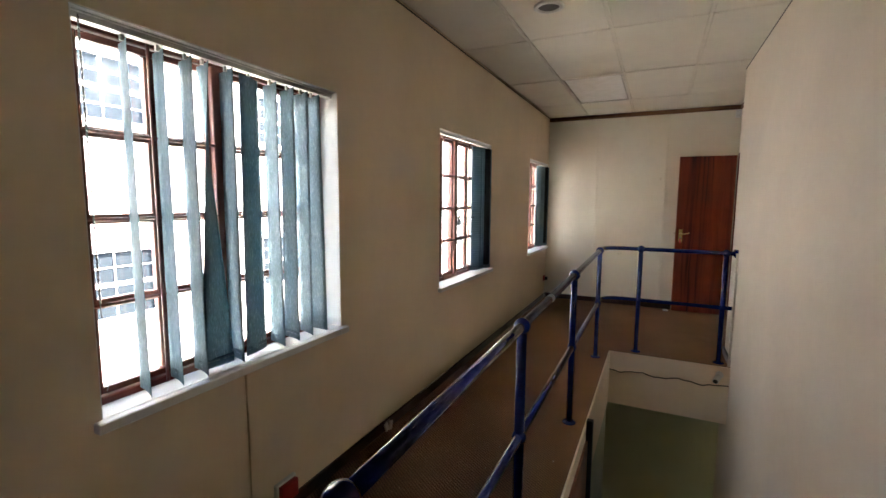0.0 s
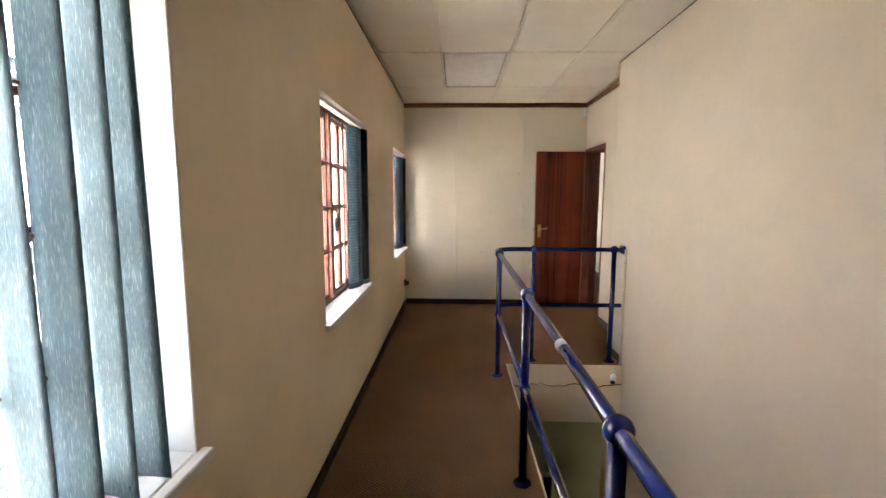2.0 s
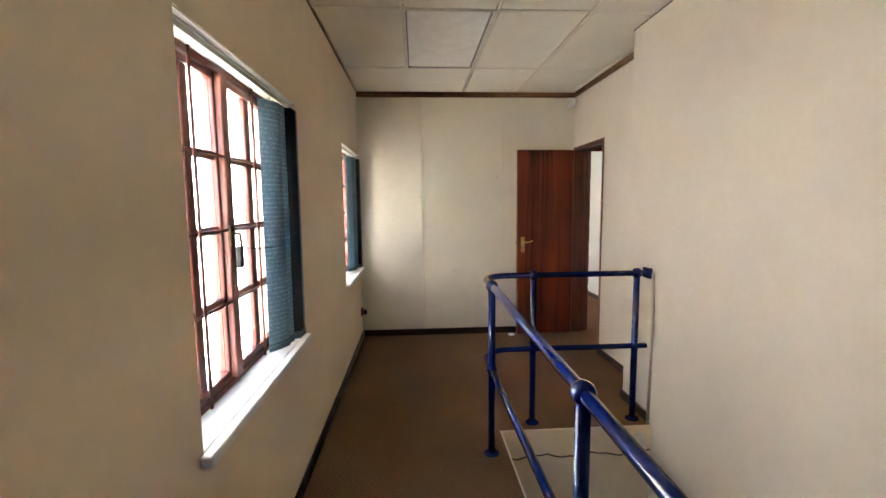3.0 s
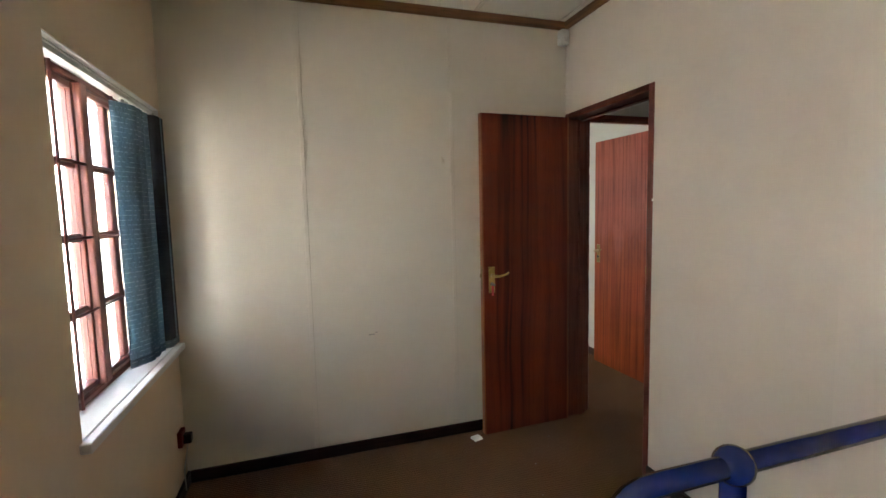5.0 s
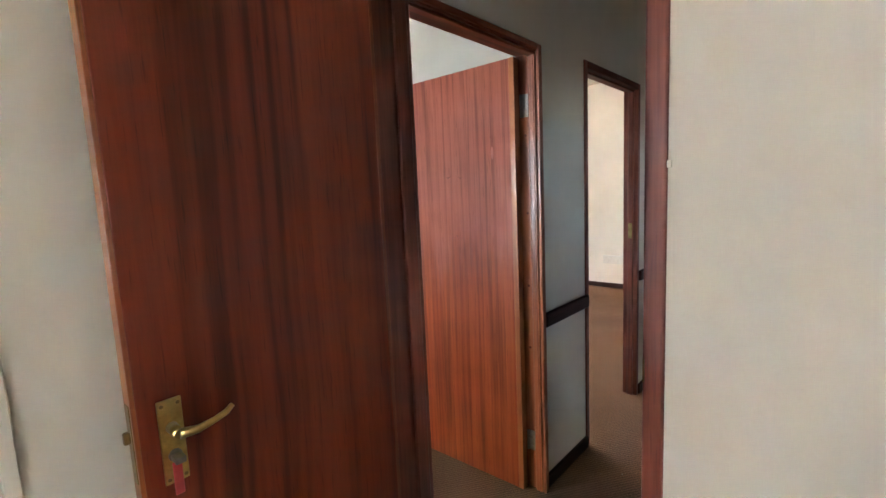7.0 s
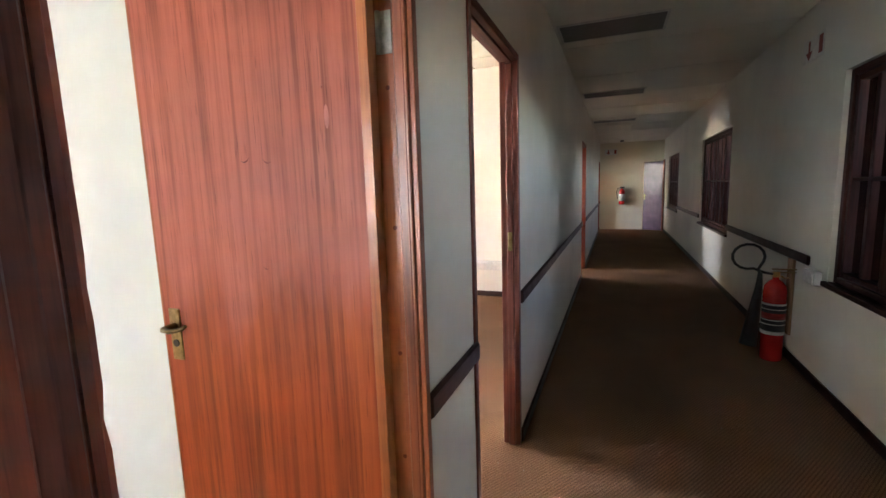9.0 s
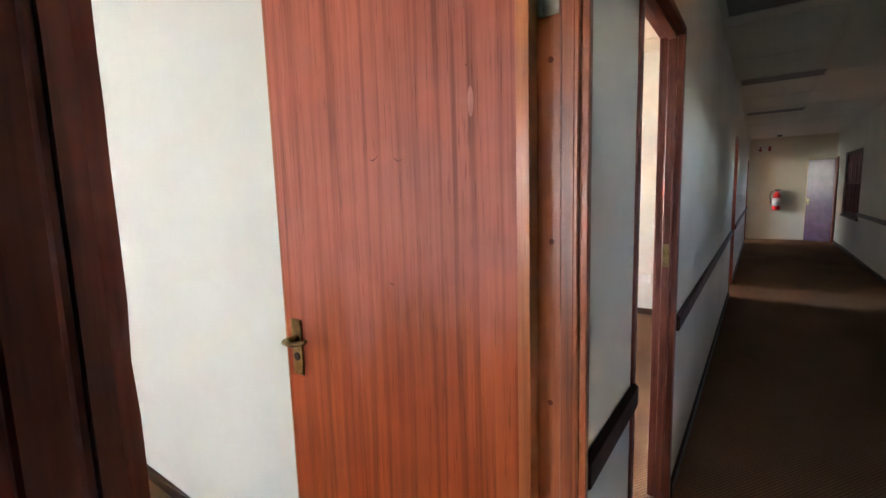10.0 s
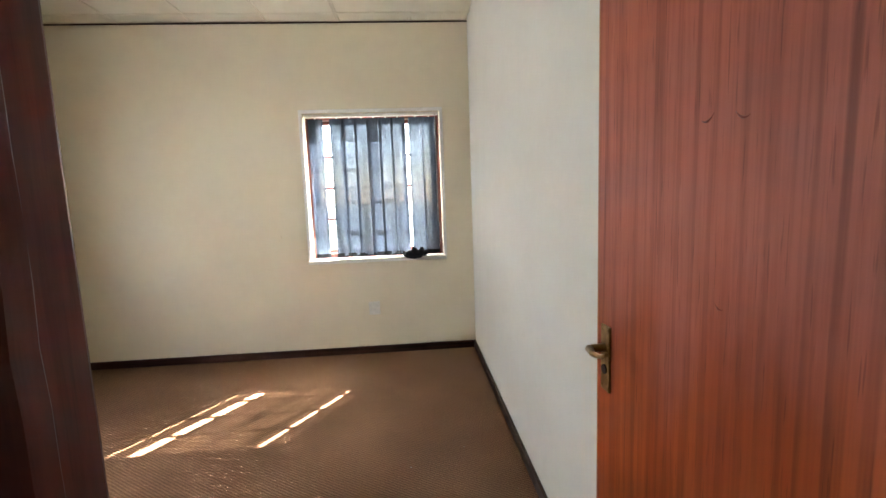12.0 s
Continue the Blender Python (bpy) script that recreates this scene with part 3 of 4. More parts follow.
# ---- windows ----
def window(name, m, w, z0, z1, label, deep=0.26, rods=True, sill=0.035, recess=0.112, cols=4, rows=4, sill_mat=None, thick=0.07, glass=None, foot=0.045, bar=0.012, stile=0.036, off=0.0, bars_off=0.0, wood=None, side=0.045, top=0.045, rail=None, upright=0.019):
    """A pair of small-paned timber casements. Local: x along the wall, y into the room, z up; origin mid-opening at wall face, floor level."""
    win = thing(name, m, label, "window", kind="structure")
    up, across = wood or (SASH, SASHX)
    h, f, y0, y1 = w / 2, side, -recess - thick, -recess
    rail = rail or stile
    part("window_frame", boxes((-h, -h + f, y0, y1, z0, z1), (h - f, h, y0, y1, z0, z1), bevel=0.004), up, win)
    part("window_frame", boxes((-h + f, h - f, y0, y1, z0, z0 + foot), (-h + f, h - f, y0, y1, z1 - top, z1), bevel=0.004), across, win)
    leaves = 2 if cols == 4 else cols // 2
    iw = (w - 2 * f) / leaves
    per = cols // leaves
    for k in range(leaves):
        a, b = -h + f + k * iw + (off if k else 0), -h + f + (k + 1) * iw + (off if k + 1 < leaves else 0)
        s = stile
        c0, c1, d0, d1 = a + 0.003, b - 0.003, z0 + foot + 0.003, z1 - top - 0.003
        yy0, yy1 = y0 + 0.016, y1 - 0.012
        cas = part("casement", boxes((c0, c0 + s, yy0, yy1, d0, d1), (c1 - s, c1, yy0, yy1, d0, d1), bevel=0.005, seg=2), up, win)
        part("rail", boxes((c0 + s, c1 - s, yy0, yy1, d0, d0 + rail), (c0 + s, c1 - s, yy0, yy1, d1 - rail, d1), bevel=0.005, seg=2), across, cas)
        gx0, gx1, gz0, gz1 = c0 + s, c1 - s, d0 + rail, d1 - rail
        xs = [gx0 + (gx1 - gx0) * i / per for i in range(per + 1)]
        xs[1:-1] = [x + bars_off for x in xs[1:-1]]
        zs = [gz0 + (gz1 - gz0) * i / rows for i in range(rows + 1)]
        g = bar
        for x in xs[1:-1]:
            part("glazing_bar", boxes((x - upright, x + upright, yy0 + 0.006, yy1 - 0.006, gz0, gz1), bevel=0.004), up, cas)
        for z in zs[1:-1]:
            part("glazing_bar", boxes((gx0, gx1, yy0 + 0.008, yy1 - 0.008, z - g, z + g), bevel=0.004), across, cas)
        for i in range(per):
            for j in range(rows):
                p = part("pane", boxes((xs[i] + g * (i > 0), xs[i + 1] - g * (i < per - 1), yy0 + (yy1 - yy0) * 0.5, yy0 + (yy1 - yy0) * 0.5 + 0.004, zs[j] + g * (j > 0), zs[j + 1] - g * (j < rows - 1))), glass or GLASS, cas)
                p.visible_shadow = False
        if rods:
            xm = (xs[0] + xs[-1]) / 2 + 0.02
            part("security_bar", tube(bmesh.new(), [(xm, y1 + 0.018, z0 + 0.012), (xm, y1 + 0.018, z1 - 0.012)], 0.006, 8), up, win)
    if rods:
        for j in range(1, rows):
            z = gz0 + (gz1 - gz0) * j / rows
            part("security_bar", tube(bmesh.new(), [(-h + 0.01, y1 + 0.006, z), (h - 0.01, y1 + 0.006, z)], 0.006, 8), up, win)
    if rods:
        part("mullion", boxes((off - 0.03, off + 0.03, y0 + 0.004, y1 + 0.012, z0 + foot - 0.002, z1 - top + 0.002), bevel=0.006, seg=2), WORNSASH, win, "pinkish worn timber post between the casements")
    if sill:
        part("window_sill", boxes((-h, h, y1 + 0.002, 0.0, z0 - 0.03, z0 + 0.004), (-h - 0.025, h + 0.025, 0.0, sill, z0 - 0.03, z0 + 0.004), bevel=0.004), sill_mat or WHITE, win, "white painted window sill")
    return win


WEST = [pose(0, (a + b) / 2, 0, 0, 0, -90) for a, b in WIN]
for i, (a, b) in enumerate(WIN):
    window(f"window_{i + 1}", WEST[i], b - a, *WZ, "red-brown timber casement window with small panes", foot=0.027, bar=0.016, stile=0.038, off=0.034, bars_off=-0.012, side=0.032, top=0.027, rail=0.024, upright=0.026)
    # white painted reveal lining
    for lining in ((-0.108, -0.002, b - 0.004, b - 0.0005, WZ[0] + 0.005, WZ[1] - 0.005), (-0.108, -0.002, a + 0.0005, a + 0.004, WZ[0] + 0.005, WZ[1] - 0.005),
                   (-0.108, -0.002, a + 0.005, b - 0.005, WZ[1] - 0.004, WZ[1] - 0.0005)):
        setting("window_lining", boxes(lining), WHITE, "white painted window reveal", "window reveal")
NORTH = pose((RW[0] + RW[1]) / 2, 10.77, 0, 0, 0, 180)
window("window_4", NORTH, RW[1] - RW[0], RW[2], RW[3], "timber casement window with small panes in sun", rods=False)
for surround in ((RW[0] - 0.03, RW[1] + 0.03, 10.758, 10.769, RW[3], RW[3] + 0.03), (RW[0] - 0.03, RW[0], 10.758, 10.769, RW[2], RW[3]), (RW[1], RW[1] + 0.03, 10.758, 10.769, RW[2], RW[3])):
    setting("window_lining", boxes(surround, bevel=0.003), WHITE, "thin white painted window surround", "trim")
# Unseen side-room windows, added with the lamps in their openings.
for i, x in ((5, 5.25), (6, 9.85), (12, 15.55)):
    window(f"window_{i}", pose(x, 10.77, 0, 0, 0, 180), 1.3, 0.88, 2.2, "unseen timber casement window of a side room", rods=False)
# Unseen west window, added so that daylight reaches the office.
window("window_11", pose(-0.14, 8.95, 0, 0, 0, -90), 1.3, 0.8, 2.1, "unseen timber casement window added to light the office", rods=False, recess=0.03)
for i, (a, b) in enumerate(CW):
    window(f"window_{i + 8}", pose((a + b) / 2, CORR_S, 0), b - a, *CWZ, "dark timber corridor window with tall dark panes", rods=False, recess=0.03, cols=8, rows=2, sill=0.03, sill_mat=DARKX, thick=0.13, glass=DARKPANE, wood=(CORRSASH, CORRSASHX))


# ---- vertical blinds ----
def slat(bm, x, y, z0, z1, wide, turn, lean=(0, 0), twist=0.0):
    """One hanging fabric strip: turn in degrees from the wall's line, leaning at its foot by lean."""
    rows, n = [], 10
    for k in range(n + 1):
        s = k / n
        a = radians(turn + twist * s)
        cx, cy, z = x + lean[0] * s, y + lean[1] * s, z1 + (z0 - z1) * s
        ring = []
        for j in range(5):
            d = (j / 4 - 0.5) * wide
            bow = 0.006 * (1 - (2 * j / 4 - 1) ** 2)
            ring.append(bm.verts.new((cx + d * math.cos(a) - bow * math.sin(a), cy + d * math.sin(a) + bow * math.cos(a), z)))
        rows.append(ring)
    for p, q in zip(rows, rows[1:]):
        for j in range(4):
            f = bm.faces.new((p[j], p[j + 1], q[j + 1], q[j]))
            f.smooth = True
    geom = bmesh.ops.extrude_face_region(bm, geom=bm.faces[:])
    a = radians(turn)
    bmesh.ops.translate(bm, vec=(-0.0012 * math.sin(a), 0.0012 * math.cos(a), 0), verts=[v for v in geom["geom"] if isinstance(v, bmesh.types.BMVert)])
    return bm


def blind(m, w, z0, z1, slats, label, fabric_of=None, chain=None):
    """slats: (x, turn, lean x, twist, material) in the window's local axes."""
    b = thing("vertical_blind", m, label, "blind")
    h = w / 2 - 0.008
    part("track", boxes((-h, h, -0.062, -0.028, z1 - 0.03, z1 - 0.006), (-h, h, -0.07, -0.020, z1 - 0.012, z1 - 0.006), bevel=0.002), PLASTIC, b, "white metal head track")
    for x, turn, lean, twist, material in slats:
        part("slat", slat(bmesh.new(), x, -0.045, z0 + 0.02, z1 - 0.045, 0.127, turn, (lean, 0.0), twist), material, b)
        part("hem", slat(bmesh.new(), x + lean, -0.045, z0 + 0.018, z0 + 0.055, 0.129, turn + twist), BLUE if material is not SHEER else DARKCLOTHSHADE, b)
        part("carrier", boxes((x - 0.006, x + 0.006, -0.05, -0.04, z1 - 0.05, z1 - 0.03), bevel=0.001), PLASTIC, b)
    if chain:
        c = bmesh.new()
        low = z0 + 0.16
        loop = [(chain, -0.02, z1 - 0.02), (chain, -0.02, low + 0.16)] + [(chain - 0.022 * math.sin(math.pi * k / 8), -0.02, low + 0.16 - 0.03 * k) for k in range(1, 9)]
        tube(c, loop, 0.0016, 6)
        part("cord", c, STEEL, b, "thin metal bead cord")
        c = bmesh.new()
        for k in range(70):
            z = z1 - 0.03 - 0.012 * k
            if z > low + 0.16:
                tube(c, [(chain, -0.02, z - 0.0035), (chain, -0.02, z + 0.0035)], 0.0032, 6)
        part("bead", c, STEEL, b, "row of metal cord beads")
    return b


C1 = (WIN[0][0] + WIN[0][1]) / 2
ys1 = (1.112, 1.222, 1.318, 1.385, 1.482, 1.590, 1.700, 1.798, 1.885, 1.955)
turn1 = (70, 72, 74, 72, 75, 17, 72, 73, 74, 79)
twist1 = (4, 3, 2, -78, 2, -6, 3, 4, -3, 10)
lean1 = (0.0, 0.0, 0.0, -0.01, 0.005, 0.01, 0.0, 0.01, 0.0, -0.01)
mats1 = (TEAL,) * 10
blind(WEST[0], WIN[0][1] - WIN[0][0], *WZ, [(C1 - y, t, l, k, mt) for y, t, l, k, mt in zip(ys1, turn1, lean1, twist1, mats1)],
      "dusty blue-grey vertical blind with uneven fabric slats", chain=C1 - 0.985)
for i in (1, 2):
    c = (WIN[i][0] + WIN[i][1]) / 2
    far = WIN[i][1]
    # The near-black rows paint the shade deep in the stack of blue slats.
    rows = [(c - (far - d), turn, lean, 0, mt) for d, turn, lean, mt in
            ((0.045, -82, 0.0, BLUE), (0.075, -74, 0.004, DARKCLOTHSHADE), (0.10, -70, 0.0, DARKCLOTHSHADE), (0.125, -66, 0.006, DARKCLOTHSHADE), (0.205, -34, 0.006, BLUE), (0.265, -30, 0.01, BLUE))]
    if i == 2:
        rows += [(c - (far - 0.022), -86, 0.0, 0, DARKCLOTHSHADE), (c - (far - 0.06), -60, 0.0, 0, DARKCLOTHSHADE), (c - (far - 0.30), -34, 0.004, 0, BLUE), (c - (far - 0.345), -30, 0.012, 0, BLUE)]
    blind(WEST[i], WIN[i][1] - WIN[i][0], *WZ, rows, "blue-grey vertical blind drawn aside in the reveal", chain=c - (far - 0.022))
CN = (RW[0] + RW[1]) / 2
xsn = (1.985, 2.172, 2.282, 2.388, 2.495, 2.602, 2.708, 2.865, 2.985)
blind(NORTH, RW[1] - RW[0], RW[2], RW[3], [(CN - x, t, l, k, SHEER) for x, t, l, k in zip(xsn, (4, 8, -6, 8, 12, 6, -8, 5, 3, -6), (0, 0, 0, 0.01, 0, 0, -0.01, 0, 0, 0.01), (0, 4, 4, 24, -26, 5, 0, 6, 0, 5))],
      "sheer grey vertical blind, tattered, hanging before glass", chain=CN - 3.04)


# ---- doors ----
def lever_handle(parent, x, y, z, side, flip, brass, key=False):
    """Long back plate with a curved lever. side: +1 or -1, the face it stands on; flip: the way the lever points along x."""
    t = 0.006 * side
    plate = part("handle_plate", boxes((x - 0.021, x + 0.021, y, y + t, z - 0.11, z + 0.055), bevel=0.002, seg=2), brass, parent, "brass handle plate")
    bm = bmesh.new()
    tube(bm, [(x, y + t, z), (x, y + t + 0.04 * side, z)], [0.011, 0.009], 12)
    path = [(x, y + t + 0.04 * side, z), (x + flip * 0.03, y + t + 0.045 * side, z - 0.002), (x + flip * 0.06, y + t + 0.045 * side, z + 0.003), (x + flip * 0.083, y + t + 0.045 * side, z + 0.010), (x + flip * 0.096, y + t + 0.043 * side, z + 0.019)]
    tube(bm, path, [0.010, 0.0075, 0.006, 0.006, 0.005], 10)
    part("lever", bm, brass, plate)
    bm = bmesh.new()
    tube(bm, [(x, y + t, z - 0.055), (x, y + t + 0.003 * side, z - 0.055)], 0.012, 14)
    part("keyhole", bm, STEEL if key else BLACKPAINT, plate)
    for dz in (-0.1, 0.045):
        for dx in (-0.014, 0.014):
            bm = bmesh.new()
            tube(bm, [(x + dx, y + t, z + dz), (x + dx, y + t + 0.0015 * side, z + dz)], 0.0035, 8)
            part("screw", bm, OLDBRASS, plate)
    if key:
        part("key", boxes((x - 0.009, x + 0.009, y + t + 0.004 * side, y + t + 0.030 * side, z - 0.062, z - 0.05), bevel=0.001), STEEL, plate, "steel key in the lock")
        part("key_tag", boxes((x - 0.004, x + 0.012, y + t + 0.016 * side, y + t + 0.020 * side, z - 0.125, z - 0.06), bevel=0.0015), PINKTAG, plate, "pink plastic key tag")


def leaf_of(parent, m, wide, high, handle_z, brass, key=False, flip=-1, wood=None, sides=(-1, 1), inset=0.055):
    """A flush veneered leaf, hinged at local x = 0 and reaching to x = wide; thickness from y = -0.02 to 0.02."""
    leaf = part("leaf", boxes((0.0, wide - 0.008, -0.02, 0.02, 0.008, high), bevel=0.0015), wood or OFFICEDOOR, parent)
    leaf.matrix_local = m
    part("lipping", boxes((wide - 0.008, wide, -0.0195, 0.0195, 0.008, high), bevel=0.001), EDGE, leaf, "pale orange wood edge strip")
    if wood is not PURPLE:
        part("lipping", boxes((-0.0006, 0.013 if wood else 0.026, -0.0206, 0.0206, 0.008, high), bevel=0.001), WORNMAHOG if wood else EDGE, leaf, "pale orange wood edge strip")
    for side in sides:
        lever_handle(leaf, wide - inset, 0.02 * side, handle_z, side, flip, brass, key and side == 1)
    part("lock_plate", boxes((wide, wide + 0.0015, -0.011, 0.011, handle_z - 0.09, handle_z + 0.06)), OLDBRASS, leaf)
    part("latch", boxes((wide + 0.0015, wide + 0.012, -0.006, 0.006, handle_z - 0.012, handle_z + 0.01), bevel=0.002), OLDBRASS, leaf)
    return leaf


def door_frame(parent, x0, x1, y0, y1, top, face=0.012, stop=0.5, wood=None, woodx=None, wood_left=None):
    """Timber lining with stops and flat architraves. Local: x across the opening, y through the wall."""
    f, wood, woodx = 0.038, wood or MAHOG, woodx or MAHOGX
    for side, (a, b) in ((-1, (x0, x0 + f)), (1, (x1 - f, x1))):
        own = wood_left or wood if side < 0 else wood
        j = part("jamb", boxes((a, b, y0 - face, y1 + face, 0.0, top), bevel=0.005, seg=2), own, parent)
        s0, s1 = (b, b + 0.012) if side < 0 else (a - 0.012, a)
        mid = y0 + (y1 - y0) * stop
        part("stop", boxes((s0, s1, mid - 0.018, mid + 0.018, 0.0, top - f), bevel=0.003), own, j)
        for yy in ((y0 - face - 0.008, y1 + face) if face > 0.01 else ()):
            part("bead", boxes((a + 0.006, b - 0.006, yy, yy + 0.008, 0.0, top - 0.006), bevel=0.003), own, j)
    head = part("head", boxes((x0 + f, x1 - f, y0 - face, y1 + face, top - f, top), bevel=0.005, seg=2), woodx, parent)
    mid = y0 + (y1 - y0) * stop
    part("stop", boxes((x0 + f, x1 - f, mid - 0.018, mid + 0.018, top - f - 0.012, top - f), bevel=0.003), woodx, head)
    for yy in ((y0 - face - 0.008, y1 + face) if face > 0.01 else ()):
        part("bead", boxes((x0 + 0.006, x1 - 0.006, yy, yy + 0.008, top - f + 0.006, top - 0.006), bevel=0.003), woodx, head)


def hinges(parent, x, y, zs):
    for z in zs:
        bm = bmesh.new()
        tube(bm, [(x - 0.007, y, z - 0.05), (x - 0.007, y, z + 0.05)], 0.006, 10)
        box(bm, x - 0.003, x, y - 0.034, y, z - 0.05, z + 0.05)
        part("hinge", bm, STEEL, parent, "dull steel hinge")


TOP = 2.095
# landing to corridor: local x runs along world -y
d1 = thing("door_1", pose(2.385, 6.94, 0, 0, 0, -90), "dark mahogany flush door standing open against the partition", "door", kind="structure")
door_frame(d1, -0.018, 0.775, 0.0, 0.135, TOP - 0.012, face=0.005, stop=0.7, wood=FRAMEWOOD, woodx=DARKMAHOGX)
leaf_of(d1, pose(0.034, -0.022, 0, 0, 0, -88.0), 0.632, 2.05, 1.048, BRASS, key=True, wood=LANDINGDOOR, sides=(1,), inset=0.059)
d2 = thing("door_2", pose(2.522, CORR_N, 0), "red mahogany flush door opened into the office", "door", kind="structure")
door_frame(d2, 0.0, 0.85, 0.0, 0.08, TOP, stop=0.12, wood=WORNMAHOG, wood_left=FRAMEWOOD)
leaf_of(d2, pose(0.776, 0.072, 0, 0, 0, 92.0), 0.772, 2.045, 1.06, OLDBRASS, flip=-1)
for y, z, r, half in ((0.318, 1.540, 0.0024, 0.014), (0.390, 1.546, 0.0024, -0.014), (0.35, 1.25, 0.002, 0.01), (0.132, 1.717, 0.003, 0.003)):
    pts = [(0.776 - 0.0196 - 0.035 * (y + half * k / 4), 0.072 + y + half * k / 4, z + abs(half) * (0.5 * (k / 4) ** 2 + 0.3 * k / 4)) for k in range(-4, 5)]
    part("dent", tube(bmesh.new(), pts, [r * (1 - 0.8 * abs(k) / 4) for k in range(-4, 5)], 8), DARKMAHOG, d2, "small dark crescent dent in the veneer")
part("smear", ball(bmesh.new(), (0.7517, 0.196, 1.645), 0.030, (0.015, 0.26, 1)), SMEAR, d2, "pale worn smear on the veneer")
bm, rnd, rings = bmesh.new(), random.Random(5), []
for k in range(61):
    z = (TOP - 0.038) * k / 60
    chip = rnd.random() ** 6 * 0.006
    edge = ((0.0385, -0.0125), (0.050, -0.0125), (0.0645 - chip, 0.002), (0.0645 - chip - rnd.random() * 0.0012, 0.021), (0.061 - chip, 0.0245), (0.0385, 0.0245))
    rings.append([bm.verts.new((x, y, z)) for x, y in edge])
for lo, hi in zip(rings, rings[1:]):
    for k in range(6):
        bm.faces.new((lo[k], lo[(k + 1) % 6], hi[(k + 1) % 6], hi[k]))
bm.faces.new(rings[0][::-1])
bm.faces.new(rings[-1])
part("rebate", bm, FRAMEWOOD, d2, "dark worn door stop with chipped edge")
part("groove", boxes((0.8105, 0.8119, 0.0285, 0.0305, 0.0, TOP - 0.04), (0.7985, 0.7999, 0.0005, 0.002, 0.0, TOP - 0.06)), DARKMAHOG, d2, "dark joint between the mouldings")
part("moulding", boxes((0.804, 0.8119, -0.026, -0.0125, 0.0, TOP - 0.01), bevel=0.003, seg=2), WORNMAHOG, d2, "orange worn outer moulding")
hinges(d2, 0.8125, 0.068, (0.25, 1.84))
part("strike_plate", boxes((0.7385, 0.7415, -0.0066, -0.0040, 1.10, 1.145), bevel=0.0005), OLDBRASS, d1, "brass lip of the strike plate")
setting("trim", boxes((2.3775, 2.3835, 6.158, 6.165, 1.488, 1.500), bevel=0.0004), PALE, "scrap of pale tape on the door frame", "tape")
for z in (0.72, 1.02, 1.36, 1.71):
    part("screw_plug", tube(bmesh.new(), [(0.8122, 0.05 + 0.004 * math.sin(z * 9), z), (0.8108, 0.05 + 0.004 * math.sin(z * 9), z)], 0.006, 10), DARKMAHOG, d2)
d3 = thing("door_3", pose(3.825, CORR_N, 0), "mahogany door frame of an open doorway", "door frame", kind="structure")
door_frame(d3, 0.0, 0.842, 0.0, 0.08, TOP + 0.025, face=0.008, stop=0.45, wood=FRAMEWOOD, woodx=DARKMAHOGX)
part("strike_plate", boxes((0.7885, 0.7905, 0.024, 0.048, 1.115, 1.215), bevel=0.0006), OLDBRASS, d3, "brass strike plate")
d4 = thing("door_4", pose(9.375, CORR_N, 0), "mahogany door frame of a far open doorway", "door frame", kind="structure")
door_frame(d4, 0.0, 0.86, 0.0, 0.08, TOP, face=0.008, stop=0.45)
d6 = thing("door_6", pose(16.245, CORR_N, 0), "mahogany door frame of the last open doorway", "door frame", kind="structure")
door_frame(d6, 0.0, 0.81, 0.0, 0.08, TOP, face=0.008, stop=0.45)
d5 = thing("door_5", pose(END - 0.46, 5.215, 0, 0, 0, 50), "dark purple-brown flush door standing ajar at the corridor's end", "door", kind="structure")
leaf_of(d5, pose(0.0, 0.0, 0), 0.64, 2.04, 1.03, OLDBRASS, flip=-1, wood=PURPLE)
part("jamb", boxes((-0.045, -0.004, -0.02, 0.025, 0, 2.08), bevel=0.004), MAHOG, d5)


# ---- landing things ----
def arc(cx, cy, r, a0, a1, z, n=8):
    return [(cx + r * math.cos(radians(a0 + (a1 - a0) * k / n)), cy + r * math.sin(radians(a0 + (a1 - a0) * k / n)), z) for k in range(n + 1)]


RX, RY, R, RZ = 1.042, 4.875, 0.17, 1.012
rail = thing("handrail", pose(0, 0, 0), "navy blue gloss-painted steel pipe railing round the stairwell", "railing")
for z, name in ((RZ, "top_rail"), (0.515, "mid_rail")):
    pts = [(RX, y, z - (0.015 * (4.4 - y) if z > 0.9 else 0)) for y in (0.80, 1.3, 1.91, 2.4, 3.14, 3.6, 4.3)] + arc(RX + R, RY - R, R, 180, 90, z) + [(x, RY, z) for x in (1.5, 1.9, 2.12, 2.14 if z > 0.9 else 2.155)]
    part(name, tube(bmesh.new(), pts, 0.0195 if z > 0.9 else 0.018), NAVY, rail)
for x, y in ((RX, 0.80), (RX, 1.91), (RX, 3.14), (RX, 4.53), (1.378, RY), (2.075, RY)):
    bm = bmesh.new()
    drop = 0.015 * max(0, 4.4 - y)
    tube(bm, [(x, y, 0.012), (x, y, RZ - drop)], 0.021)
    post = part("post", bm, NAVY, rail)
    part("base_plate", cylinder_profile(bmesh.new(), [(0.046, 0.0), (0.046, 0.006), (0.040, 0.010), (0.030, 0.014)], 20, (x, y)), NAVY, post)
    for z, r in ((RZ, 0.035), (0.515, 0.030)):
        part("ball_joint", ball(bmesh.new(), (x, y, z - (drop if z > 0.9 else 0)), r), NAVY, post)
bm = bmesh.new()
box(bm, 2.135, 2.16, RY - 0.045, RY + 0.045, RZ - 0.035, RZ + 0.035, 0.006, 2)
part("wall_flange", bm, NAVY, rail)
part("paint_chip", tube(bmesh.new(), [(RX, 2.39, RZ - 0.0302), (RX, 2.44, RZ - 0.0294)], 0.0202), CHIP, rail, "bare strip where the blue paint is chipped")

